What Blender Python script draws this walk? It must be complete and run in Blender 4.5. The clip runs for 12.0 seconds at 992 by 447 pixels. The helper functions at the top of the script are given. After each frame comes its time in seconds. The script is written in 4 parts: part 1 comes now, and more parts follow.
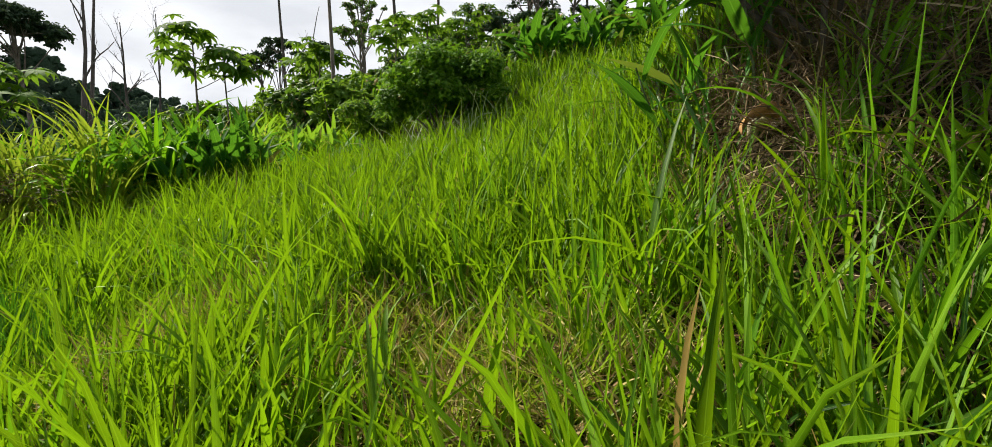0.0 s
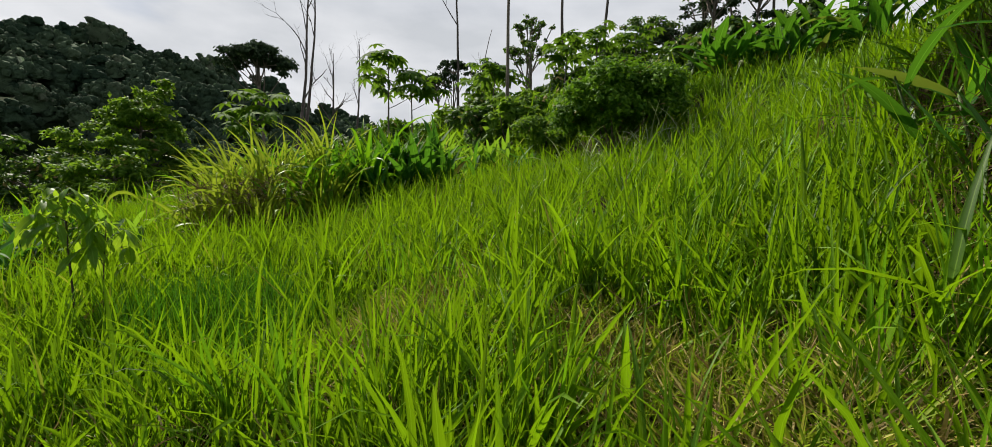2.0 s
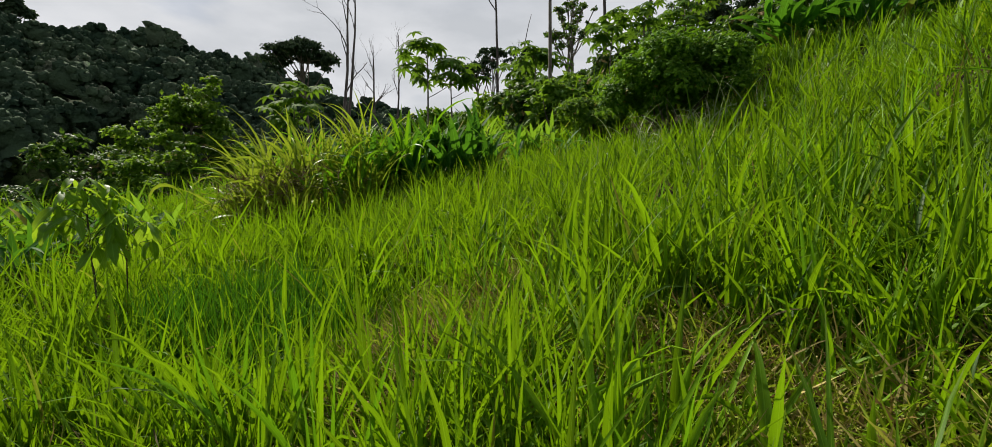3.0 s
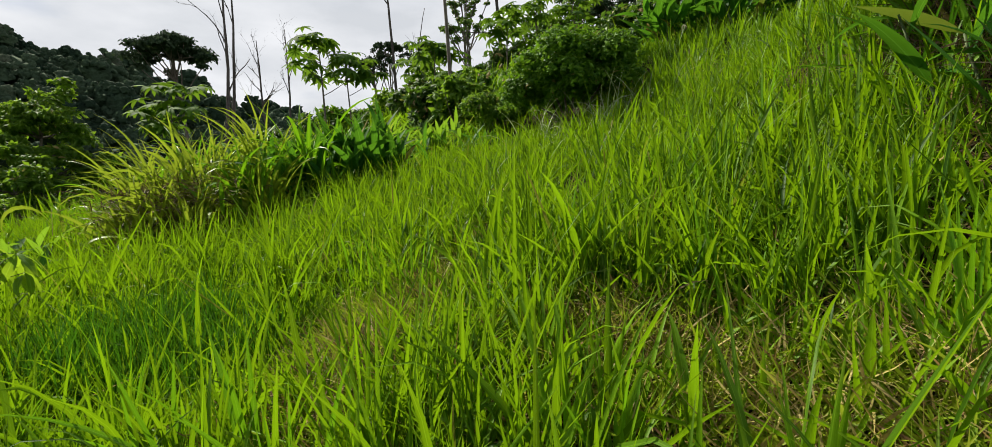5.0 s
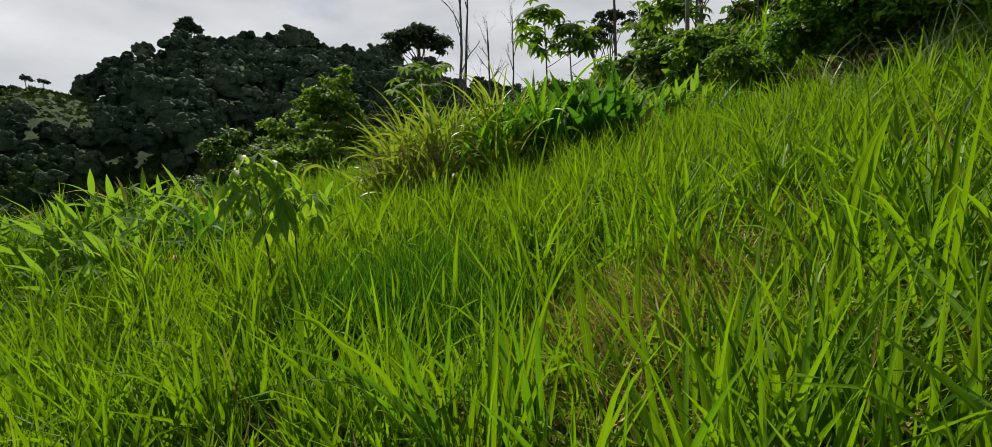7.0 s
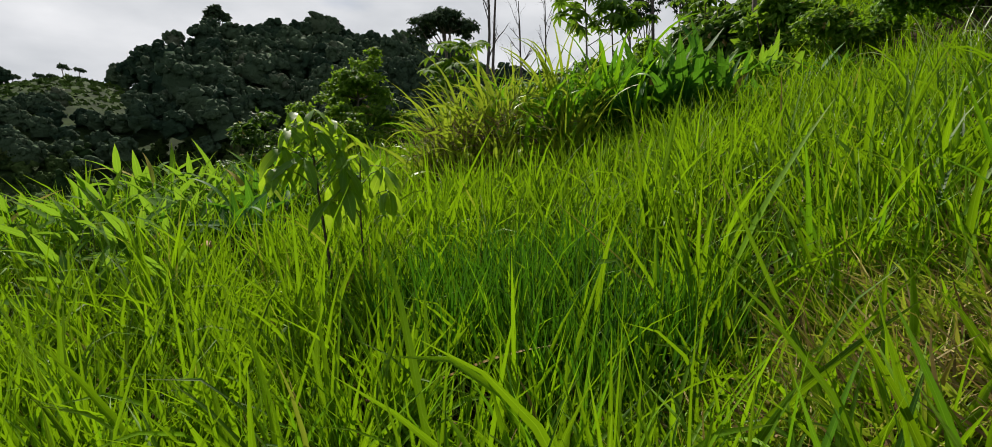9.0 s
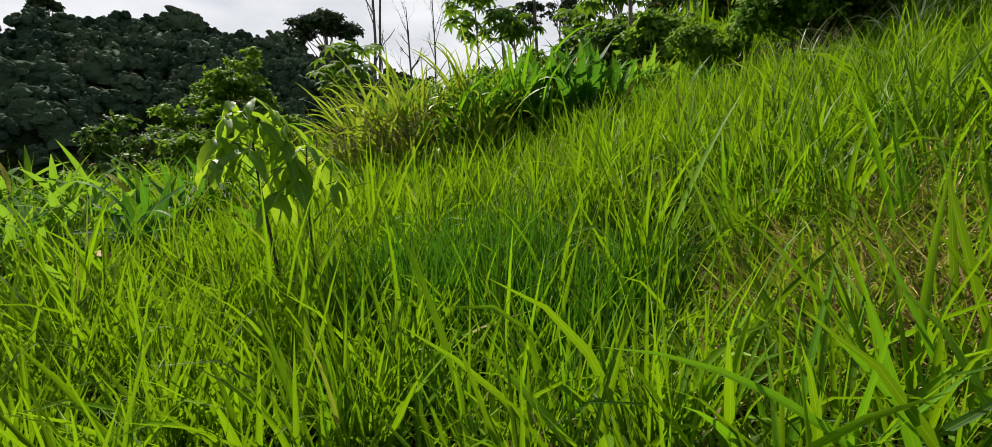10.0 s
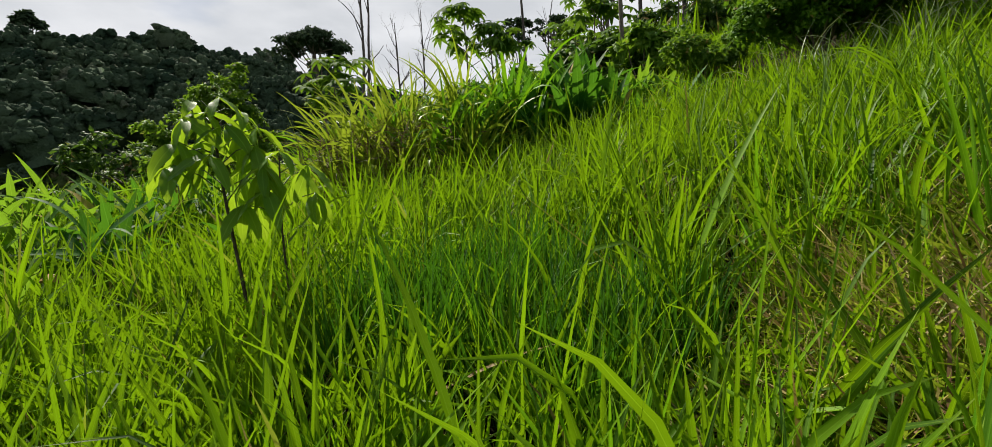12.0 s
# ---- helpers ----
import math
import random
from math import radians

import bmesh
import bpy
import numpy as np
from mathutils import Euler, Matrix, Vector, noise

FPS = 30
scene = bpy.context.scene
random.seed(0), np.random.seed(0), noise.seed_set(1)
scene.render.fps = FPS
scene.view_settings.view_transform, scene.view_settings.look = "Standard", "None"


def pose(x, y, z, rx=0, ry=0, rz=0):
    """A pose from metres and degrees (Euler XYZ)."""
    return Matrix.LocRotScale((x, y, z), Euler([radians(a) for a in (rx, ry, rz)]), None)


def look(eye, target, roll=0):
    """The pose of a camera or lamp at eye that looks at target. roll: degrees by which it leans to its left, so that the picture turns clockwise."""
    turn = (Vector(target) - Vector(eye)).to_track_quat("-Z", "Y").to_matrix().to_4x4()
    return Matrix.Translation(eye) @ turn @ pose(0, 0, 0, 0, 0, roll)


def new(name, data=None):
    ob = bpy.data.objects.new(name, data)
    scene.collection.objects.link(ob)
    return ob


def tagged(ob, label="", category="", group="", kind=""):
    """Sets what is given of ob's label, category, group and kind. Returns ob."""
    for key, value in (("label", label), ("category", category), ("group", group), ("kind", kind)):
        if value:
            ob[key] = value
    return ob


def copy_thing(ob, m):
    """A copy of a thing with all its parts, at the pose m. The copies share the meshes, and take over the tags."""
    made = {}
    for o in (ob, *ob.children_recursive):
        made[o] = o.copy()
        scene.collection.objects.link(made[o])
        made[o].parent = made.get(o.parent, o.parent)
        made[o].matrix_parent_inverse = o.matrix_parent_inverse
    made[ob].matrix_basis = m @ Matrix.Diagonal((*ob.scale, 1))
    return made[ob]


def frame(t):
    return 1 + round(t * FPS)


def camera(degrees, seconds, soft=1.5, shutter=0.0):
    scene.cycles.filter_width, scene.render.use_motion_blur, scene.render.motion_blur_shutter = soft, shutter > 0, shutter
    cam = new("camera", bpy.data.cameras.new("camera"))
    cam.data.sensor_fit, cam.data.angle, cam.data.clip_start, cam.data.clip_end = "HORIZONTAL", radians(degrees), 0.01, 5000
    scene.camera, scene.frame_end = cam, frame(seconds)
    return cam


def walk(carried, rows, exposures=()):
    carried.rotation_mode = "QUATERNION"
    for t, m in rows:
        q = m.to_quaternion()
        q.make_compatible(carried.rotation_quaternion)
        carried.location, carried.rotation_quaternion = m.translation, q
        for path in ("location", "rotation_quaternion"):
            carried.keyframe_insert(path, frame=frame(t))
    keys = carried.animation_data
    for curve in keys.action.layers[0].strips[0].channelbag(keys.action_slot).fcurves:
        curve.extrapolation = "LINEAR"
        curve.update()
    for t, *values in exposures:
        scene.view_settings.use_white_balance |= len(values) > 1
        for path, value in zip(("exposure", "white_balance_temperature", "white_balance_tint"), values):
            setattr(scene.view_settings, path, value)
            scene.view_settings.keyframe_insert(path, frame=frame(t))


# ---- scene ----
cam = camera(90.9, 12.0, soft=0.8)
PATH = [
    (0, (0.435, -0.401, 1.352), (0.363, 1.596, 1.279), -1.5),
    (0.5, (0.362, -0.448, 1.359), (0.236, 1.547, 1.296), -1.5),
    (1, (0.209, -0.547, 1.353), (-0.188, 1.414, 1.334), -0.8),
    (1.5, (0.119, -0.573, 1.359), (-0.446, 1.346, 1.351), 1.2),
    (2, (0.054, -0.488, 1.351), (-0.612, 1.398, 1.337), 1.7),
    (2.5, (-0.103, -0.173, 1.364), (-0.927, 1.648, 1.434), 1.2),
    (3, (-0.225, 0.005, 1.327), (-1.043, 1.829, 1.268), 1.0),
    (3.5, (-0.158, -0.03, 1.395), (-0.708, 1.889, 1.279), -0.9),
    (3.7, (-0.134, -0.073, 1.408), (-0.602, 1.868, 1.291), -1.6),
    (5.3, (-0.36, -0.13, 1.355), (-0.844, 1.809, 1.275), -3.5),
    (5.5, (-0.423, -0.116, 1.345), (-1.212, 1.719, 1.246), -2.9),
    (6, (-0.666, 0.021, 1.286), (-1.843, 1.635, 1.185), -2.5),
    (6.5, (-0.771, 0.199, 1.285), (-1.989, 1.781, 1.166), -0.8),
    (6.7, (-0.818, 0.223, 1.268), (-2.028, 1.809, 1.125), -0.9),
    (8.3, (-1.633, 0.542, 1.109), (-2.846, 2.123, 0.937), -1.5),
    (8.5, (-1.743, 0.587, 1.101), (-3.006, 2.128, 0.934), -1.1),
    (9, (-1.988, 0.604, 1.116), (-3.264, 2.13, 0.913), -0.9),
    (9.5, (-2.115, 0.458, 1.041), (-3.165, 2.152, 0.87), -0.8),
    (10, (-2.222, 0.277, 1.011), (-3.132, 2.048, 0.825), -2.1),
    (10.5, (-2.194, 0.3, 1.019), (-2.96, 2.138, 0.834), -1.6),
    (11, (-2.215, 0.394, 0.995), (-2.88, 2.272, 0.826), -1.3),
    (11.5, (-2.286, 0.576, 1.013), (-2.929, 2.465, 0.876), -3.4),
    (12, (-2.444, 0.574, 0.981), (-3.317, 2.369, 0.856), -2.6),
]
walk(cam, [(t, look(eye, target, roll)) for t, eye, target, roll in PATH], [(0, 0.88), (1.5, 0.6), (3, 0.38), (3.5, 0.73), (5.5, 0.53), (6, 0.22), (6.5, 0.28), (9, 0.43), (10.5, 0.72), (11.5, 0.7), (12, 0.52)])

# ---- world, sun, exposure ----
SUN_YAW, SUN_UP = 62.0, 47.0            # degrees left of north (+y), and above the horizon
w = bpy.data.worlds.new("sky")
scene.world = w
w.use_nodes = True
wn, wl = w.node_tree.nodes, w.node_tree.links
wn.clear()
w_out, w_bg = wn.new("ShaderNodeOutputWorld"), wn.new("ShaderNodeBackground")
w_sky = wn.new("ShaderNodeTexSky")
w_sky.sky_type, w_sky.sun_disc = "NISHITA", False
w_sky.sun_elevation, w_sky.sun_rotation = radians(SUN_UP), radians(-SUN_YAW)
w_co, w_map, w_noise = wn.new("ShaderNodeTexCoord"), wn.new("ShaderNodeMapping"), wn.new("ShaderNodeTexNoise")
w_map.inputs["Scale"].default_value = (1.6, 1.6, 4.2)
w_noise.inputs["Scale"].default_value, w_noise.inputs["Detail"].default_value = 1.5, 5.0
w_cover, w_tone = wn.new("ShaderNodeValToRGB"), wn.new("ShaderNodeValToRGB")
w_cover.color_ramp.elements[0].position, w_cover.color_ramp.elements[1].position = 0.22, 0.40
w_tone.color_ramp.elements[0].position, w_tone.color_ramp.elements[1].position = 0.32, 0.72
w_tone.color_ramp.elements[0].color = (8.6, 8.95, 9.5, 1)
w_tone.color_ramp.elements[1].color = (12.8, 12.9, 13.3, 1)
w_noise2 = wn.new("ShaderNodeTexNoise")
w_noise2.inputs["Scale"].default_value, w_noise2.inputs["Detail"].default_value = 2.6, 6.0
w_mix = wn.new("ShaderNodeMix")
w_mix.data_type = "RGBA"
wl.new(w_co.outputs["Generated"], w_map.inputs["Vector"])
wl.new(w_map.outputs["Vector"], w_noise.inputs["Vector"])
wl.new(w_map.outputs["Vector"], w_noise2.inputs["Vector"])
wl.new(w_noise.outputs["Fac"], w_cover.inputs["Fac"])
wl.new(w_noise2.outputs["Fac"], w_tone.inputs["Fac"])
w_sep, w_high, w_cut = wn.new("ShaderNodeSeparateXYZ"), wn.new("ShaderNodeMapRange"), wn.new("ShaderNodeMath")
w_high.inputs["From Min"].default_value, w_high.inputs["From Max"].default_value = 0.35, 0.7
w_high.inputs["To Min"].default_value, w_high.inputs["To Max"].default_value = 1.0, 0.1
w_cut.operation = "MULTIPLY"
wl.new(w_co.outputs["Generated"], w_sep.inputs[0])
wl.new(w_sep.outputs["Z"], w_high.inputs["Value"])
wl.new(w_cover.outputs["Color"], w_cut.inputs[0])
wl.new(w_high.outputs["Result"], w_cut.inputs[1])
wl.new(w_cut.outputs[0], w_mix.inputs["Factor"])
wl.new(w_sky.outputs["Color"], w_mix.inputs["A"])
wl.new(w_tone.outputs["Color"], w_mix.inputs["B"])
wl.new(w_mix.outputs["Result"], w_bg.inputs["Color"])
wl.new(w_bg.outputs["Background"], w_out.inputs["Surface"])
w_bg.inputs["Strength"].default_value = 0.05

sun_dir = Vector((-math.sin(radians(SUN_YAW)) * math.cos(radians(SUN_UP)), math.cos(radians(SUN_YAW)) * math.cos(radians(SUN_UP)), math.sin(radians(SUN_UP))))
sun = new("sun", bpy.data.lights.new("sun", "SUN"))
sun.data.energy, sun.data.angle, sun.data.color = 5.0, radians(0.6), (1.0, 0.94, 0.80)
sun.matrix_world = look(sun_dir * 60, (0, 0, 0))


# ---- materials ----
def leaf_material(name, dark, light, dry=(0.32, 0.22, 0.08), dry_share=0.0, through_leaf=0.4, glow=(0.2, 0.38, 0.02), rough=0.42, tip_dry=0.0, island=True, rib=0.35, spec=0.5, patch=0.9, vary=1.0):
    """Leaf: two greens mixed leaf by leaf and by patches over the ground, some dead ones, a paler midrib, and light let through."""
    m = bpy.data.materials.new(name)
    m.use_nodes = True
    n, l = m.node_tree.nodes, m.node_tree.links
    n.clear()
    out, bsdf, trans, mix = n.new("ShaderNodeOutputMaterial"), n.new("ShaderNodeBsdfPrincipled"), n.new("ShaderNodeBsdfTranslucent"), n.new("ShaderNodeMixShader")
    rnd = n.new("ShaderNodeNewGeometry").outputs["Random Per Island"] if island else n.new("ShaderNodeObjectInfo").outputs["Random"]
    co, big, uv = n.new("ShaderNodeTexCoord"), n.new("ShaderNodeTexNoise"), n.new("ShaderNodeUVMap")
    geo = n.new("ShaderNodeNewGeometry")
    big.inputs["Scale"].default_value, big.inputs["Detail"].default_value = patch, 3.0
    l.new(geo.outputs["Position"], big.inputs["Vector"])
    add = n.new("ShaderNodeMath")
    add.operation = "MULTIPLY_ADD"
    add.inputs[1].default_value, add.inputs[2].default_value = vary, -0.36 * vary
    l.new(rnd, add.inputs[0])
    tot = n.new("ShaderNodeMath")
    tot.operation, tot.use_clamp = "ADD", True
    l.new(add.outputs[0], tot.inputs[0])
    half = n.new("ShaderNodeMath")
    half.operation = "MULTIPLY"
    half.inputs[1].default_value = 0.75
    l.new(big.outputs["Fac"], half.inputs[0])
    l.new(half.outputs[0], tot.inputs[1])
    green = n.new("ShaderNodeMix")
    green.data_type = "RGBA"
    green.inputs["A"].default_value, green.inputs["B"].default_value = (*dark, 1), (*light, 1)
    l.new(tot.outputs[0], green.inputs["Factor"])
    # fine streaks along the leaf and the midrib
    sep, wave = n.new("ShaderNodeSeparateXYZ"), n.new("ShaderNodeTexNoise")
    l.new(uv.outputs["UV"], sep.inputs[0])
    stretch = n.new("ShaderNodeMapping")
    stretch.inputs["Scale"].default_value = (14, 1.2, 1)
    l.new(uv.outputs["UV"], stretch.inputs["Vector"])
    l.new(stretch.outputs["Vector"], wave.inputs["Vector"])
    wave.inputs["Scale"].default_value, wave.inputs["Detail"].default_value = 1.0, 2.0
    streak = n.new("ShaderNodeMix")
    streak.data_type, streak.blend_type = "RGBA", "OVERLAY"
    streak.inputs["Factor"].default_value = 0.35
    l.new(green.outputs["Result"], streak.inputs["A"])
    l.new(wave.outputs["Fac"], streak.inputs["B"])
    off = n.new("ShaderNodeMath")
    off.operation = "COMPARE"
    off.inputs[1].default_value, off.inputs[2].default_value = 0.5, 0.045
    l.new(sep.outputs["X"], off.inputs[0])
    ribf = n.new("ShaderNodeMath")
    ribf.operation = "MULTIPLY"
    ribf.inputs[1].default_value = rib
    l.new(off.outputs[0], ribf.inputs[0])
    ribmix = n.new("ShaderNodeMix")
    ribmix.data_type = "RGBA"
    ribmix.inputs["B"].default_value = (light[0] * 1.5 + 0.04, light[1] * 1.35 + 0.04, light[2] + 0.03, 1)
    l.new(ribf.outputs[0], ribmix.inputs["Factor"])
    l.new(streak.outputs["Result"], ribmix.inputs["A"])
    # dead leaves and dry tips
    dead = n.new("ShaderNodeMath")
    dead.operation = "LESS_THAN"
    dead.inputs[1].default_value = dry_share
    frac = n.new("ShaderNodeMath")
    frac.operation = "FRACT"
    times = n.new("ShaderNodeMath")
    times.operation = "MULTIPLY"
    times.inputs[1].default_value = 37.7
    l.new(rnd, times.inputs[0])
    l.new(times.outputs[0], frac.inputs[0])
    l.new(frac.outputs[0], dead.inputs[0])
    tip = n.new("ShaderNodeMapRange")
    tip.inputs["From Min"].default_value, tip.inputs["From Max"].default_value, tip.inputs["To Max"].default_value = 0.8, 1.0, tip_dry
    l.new(sep.outputs["Y"], tip.inputs["Value"])
    worst = n.new("ShaderNodeMath")
    worst.operation = "MAXIMUM"
    l.new(dead.outputs[0], worst.inputs[0])
    l.new(tip.outputs["Result"], worst.inputs[1])
    drymix = n.new("ShaderNodeMix")
    drymix.data_type = "RGBA"
    drymix.inputs["B"].default_value = (*dry, 1)
    l.new(worst.outputs[0], drymix.inputs["Factor"])
    l.new(ribmix.outputs["Result"], drymix.inputs["A"])
    l.new(drymix.outputs["Result"], bsdf.inputs["Base Color"])
    bsdf.inputs["Roughness"].default_value = rough
    bsdf.inputs["Specular IOR Level"].default_value = spec
    bump = n.new("ShaderNodeBump")
    bump.inputs["Strength"].default_value, bump.inputs["Distance"].default_value = 0.25, 0.002
    l.new(wave.outputs["Fac"], bump.inputs["Height"])
    l.new(bump.outputs["Normal"], bsdf.inputs["Normal"])
    # light through the leaf takes its colour and warms it
    tint = n.new("ShaderNodeMix")
    tint.data_type = "RGBA"
    tint.inputs["Factor"].default_value = 0.65
    tint.inputs["B"].default_value = (*glow, 1)
    l.new(drymix.outputs["Result"], tint.inputs["A"])
    l.new(tint.outputs["Result"], trans.inputs["Color"])
    mix.inputs["Fac"].default_value = through_leaf
    l.new(bsdf.outputs["BSDF"], mix.inputs[1])
    l.new(trans.outputs["BSDF"], mix.inputs[2])
    l.new(mix.outputs["Shader"], out.inputs["Surface"])
    return m


def rough_material(name, a, b, scale, rough=0.9, bump=0.5, stretch_z=1.0, c=None):
    """Bark, soil: two colours by coarse and fine noise, with relief."""
    m = bpy.data.materials.new(name)
    m.use_nodes = True
    n, l = m.node_tree.nodes, m.node_tree.links
    bsdf = n["Principled BSDF"]
    co, mp = n.new("ShaderNodeTexCoord"), n.new("ShaderNodeMapping")
    mp.inputs["Scale"].default_value = (1, 1, stretch_z)
    n1, n2 = n.new("ShaderNodeTexNoise"), n.new("ShaderNodeTexNoise")
    n1.inputs["Scale"].default_value, n1.inputs["Detail"].default_value = scale, 6.0
    n2.inputs["Scale"].default_value, n2.inputs["Detail"].default_value = scale * 9, 4.0
    l.new(co.outputs["Object"], mp.inputs["Vector"])
    l.new(mp.outputs["Vector"], n1.inputs["Vector"])
    l.new(mp.outputs["Vector"], n2.inputs["Vector"])
    ramp = n.new("ShaderNodeValToRGB")
    ramp.color_ramp.elements[0].position, ramp.color_ramp.elements[1].position = 0.36, 0.64
    ramp.color_ramp.elements[0].color, ramp.color_ramp.elements[1].color = (*a, 1), (*b, 1)
    if c:
        e = ramp.color_ramp.elements.new(0.8)
        e.color = (*c, 1)
    av = n.new("ShaderNodeMix")
    av.inputs["Factor"].default_value = 0.45
    l.new(n1.outputs["Fac"], av.inputs["A"])
    l.new(n2.outputs["Fac"], av.inputs["B"])
    l.new(av.outputs["Result"], ramp.inputs["Fac"])
    l.new(ramp.outputs["Color"], bsdf.inputs["Base Color"])
    bsdf.inputs["Roughness"].default_value = rough
    bsdf.inputs["Specular IOR Level"].default_value = 0.25
    bp = n.new("ShaderNodeBump")
    bp.inputs["Strength"].default_value, bp.inputs["Distance"].default_value = bump, 0.03
    l.new(av.outputs["Result"], bp.inputs["Height"])
    l.new(bp.outputs["Normal"], bsdf.inputs["Normal"])
    return m


M_GRASS = leaf_material("grass_blade", (0.006, 0.036, 0.002), (0.155, 0.31, 0.005), dry=(0.30, 0.19, 0.06), dry_share=0.012, through_leaf=0.39, glow=(0.32, 0.55, 0.006), rough=0.48, tip_dry=0.15, spec=0.16)
M_GRASS_BROAD = leaf_material("broad_grass_blade", (0.015, 0.085, 0.004), (0.14, 0.32, 0.007), dry_share=0.0, glow=(0.23, 0.48, 0.008), rough=0.45, tip_dry=0.15, spec=0.22)
M_GRASS_YELLOW = leaf_material("yellowing_grass_blade", (0.08, 0.17, 0.008), (0.24, 0.31, 0.015), dry=(0.28, 0.17, 0.06), dry_share=0.12, glow=(0.36, 0.46, 0.03), tip_dry=0.4, spec=0.2)
# deep green blades, coloured darker to stand in for shade
M_GRASS_DARK = leaf_material("shade_dark_green_blade", (0.009, 0.058, 0.003), (0.05, 0.165, 0.006), dry_share=0.005, glow=(0.11, 0.30, 0.008), through_leaf=0.3, spec=0.3)
M_GRASS_PALE = leaf_material("nodding_grass_blade", (0.14, 0.19, 0.07), (0.36, 0.40, 0.22), dry_share=0.0, glow=(0.3, 0.4, 0.12), through_leaf=0.25)
M_STALK = leaf_material("dead_stalk", (0.045, 0.03, 0.018), (0.19, 0.135, 0.07), dry=(0.34, 0.27, 0.16), dry_share=0.12, through_leaf=0.1, glow=(0.2, 0.14, 0.06), rough=0.8, rib=0.0, spec=0.2)
M_STRAW = leaf_material("straw", (0.085, 0.060, 0.016), (0.44, 0.36, 0.10), dry=(0.16, 0.085, 0.028), dry_share=0.2, through_leaf=0.15, glow=(0.35, 0.24, 0.1), rough=0.7, rib=0.0)
M_GINGER = leaf_material("ginger_leaf", (0.010, 0.065, 0.008), (0.05, 0.18, 0.014), dry=(0.34, 0.24, 0.06), dry_share=0.04, glow=(0.15, 0.37, 0.015), through_leaf=0.36, rough=0.6, island=False, tip_dry=0.25, spec=0.1, rib=0.5)
M_GINGER_PALE = leaf_material("pale_ginger_leaf", (0.03, 0.11, 0.010), (0.11, 0.24, 0.02), dry=(0.42, 0.32, 0.07), dry_share=0.06, through_leaf=0.5, glow=(0.27, 0.46, 0.02), rough=0.75, island=False, tip_dry=0.4, spec=0.1, rib=0.4)
M_SAPLING = leaf_material("sapling_leaf", (0.05, 0.14, 0.010), (0.14, 0.26, 0.02), glow=(0.44, 0.64, 0.02), through_leaf=0.5, rough=0.45, spec=0.25, island=False, rib=0.5)
M_BUSH = leaf_material("bush_leaf", (0.026, 0.09, 0.006), (0.145, 0.29, 0.014), dry_share=0.01, glow=(0.22, 0.42, 0.015), through_leaf=0.3, rough=0.6, spec=0.2)
M_SHRUB = leaf_material("shrub_leaf", (0.013, 0.05, 0.006), (0.07, 0.14, 0.013), dry_share=0.04, glow=(0.14, 0.27, 0.018), through_leaf=0.35, rough=0.55, spec=0.25)
M_SHRUB_BRIGHT = leaf_material("bright_shrub_leaf", (0.04, 0.11, 0.008), (0.13, 0.24, 0.016), dry_share=0.02, glow=(0.26, 0.43, 0.02), through_leaf=0.42, rough=0.6, spec=0.2)
M_CECROPIA = leaf_material("cecropia_leaf", (0.028, 0.085, 0.008), (0.09, 0.18, 0.018), glow=(0.22, 0.38, 0.02), through_leaf=0.35, rough=0.75, spec=0.15, island=False, rib=0.3)
# greens shifted towards blue-grey: distance haze painted into the leaf colour
M_FOREST = leaf_material("forest_leaf", (0.016, 0.036, 0.022), (0.095, 0.135, 0.070), glow=(0.06, 0.10, 0.03), through_leaf=0.15, rough=0.9, rib=0.0, spec=0.03, patch=0.14, vary=0.35)


def canopy_material(name, dark, light, pale):
    """Far foliage: every tree has its own tone (kept in the UV map), every spray a little of its own."""
    m = bpy.data.materials.new(name)
    m.use_nodes = True
    n, l = m.node_tree.nodes, m.node_tree.links
    bsdf, uv, sep, ramp, add = n["Principled BSDF"], n.new("ShaderNodeUVMap"), n.new("ShaderNodeSeparateXYZ"), n.new("ShaderNodeValToRGB"), n.new("ShaderNodeMath")
    geo = n.new("ShaderNodeNewGeometry")
    l.new(uv.outputs["UV"], sep.inputs[0])
    add.operation = "MULTIPLY_ADD"
    add.inputs[1].default_value = 0.3
    l.new(geo.outputs["Random Per Island"], add.inputs[0])
    l.new(sep.outputs["X"], add.inputs[2])
    ramp.color_ramp.elements[0].position, ramp.color_ramp.elements[1].position = 0.1, 0.85
    ramp.color_ramp.elements[0].color, ramp.color_ramp.elements[1].color = (*dark, 1), (*light, 1)
    ramp.color_ramp.elements.new(1.0).color = (*pale, 1)
    l.new(add.outputs[0], ramp.inputs["Fac"])
    l.new(ramp.outputs["Color"], bsdf.inputs["Base Color"])
    bsdf.inputs["Roughness"].default_value, bsdf.inputs["Specular IOR Level"].default_value = 0.9, 0.05
    co, grain, bump = n.new("ShaderNodeTexCoord"), n.new("ShaderNodeTexNoise"), n.new("ShaderNodeBump")
    grain.inputs["Scale"].default_value, grain.inputs["Detail"].default_value = 2.2, 4.0
    bump.inputs["Strength"].default_value, bump.inputs["Distance"].default_value = 0.8, 0.45
    l.new(co.outputs["Object"], grain.inputs["Vector"])
    l.new(grain.outputs["Fac"], bump.inputs["Height"])
    l.new(bump.outputs["Normal"], bsdf.inputs["Normal"])
    return m


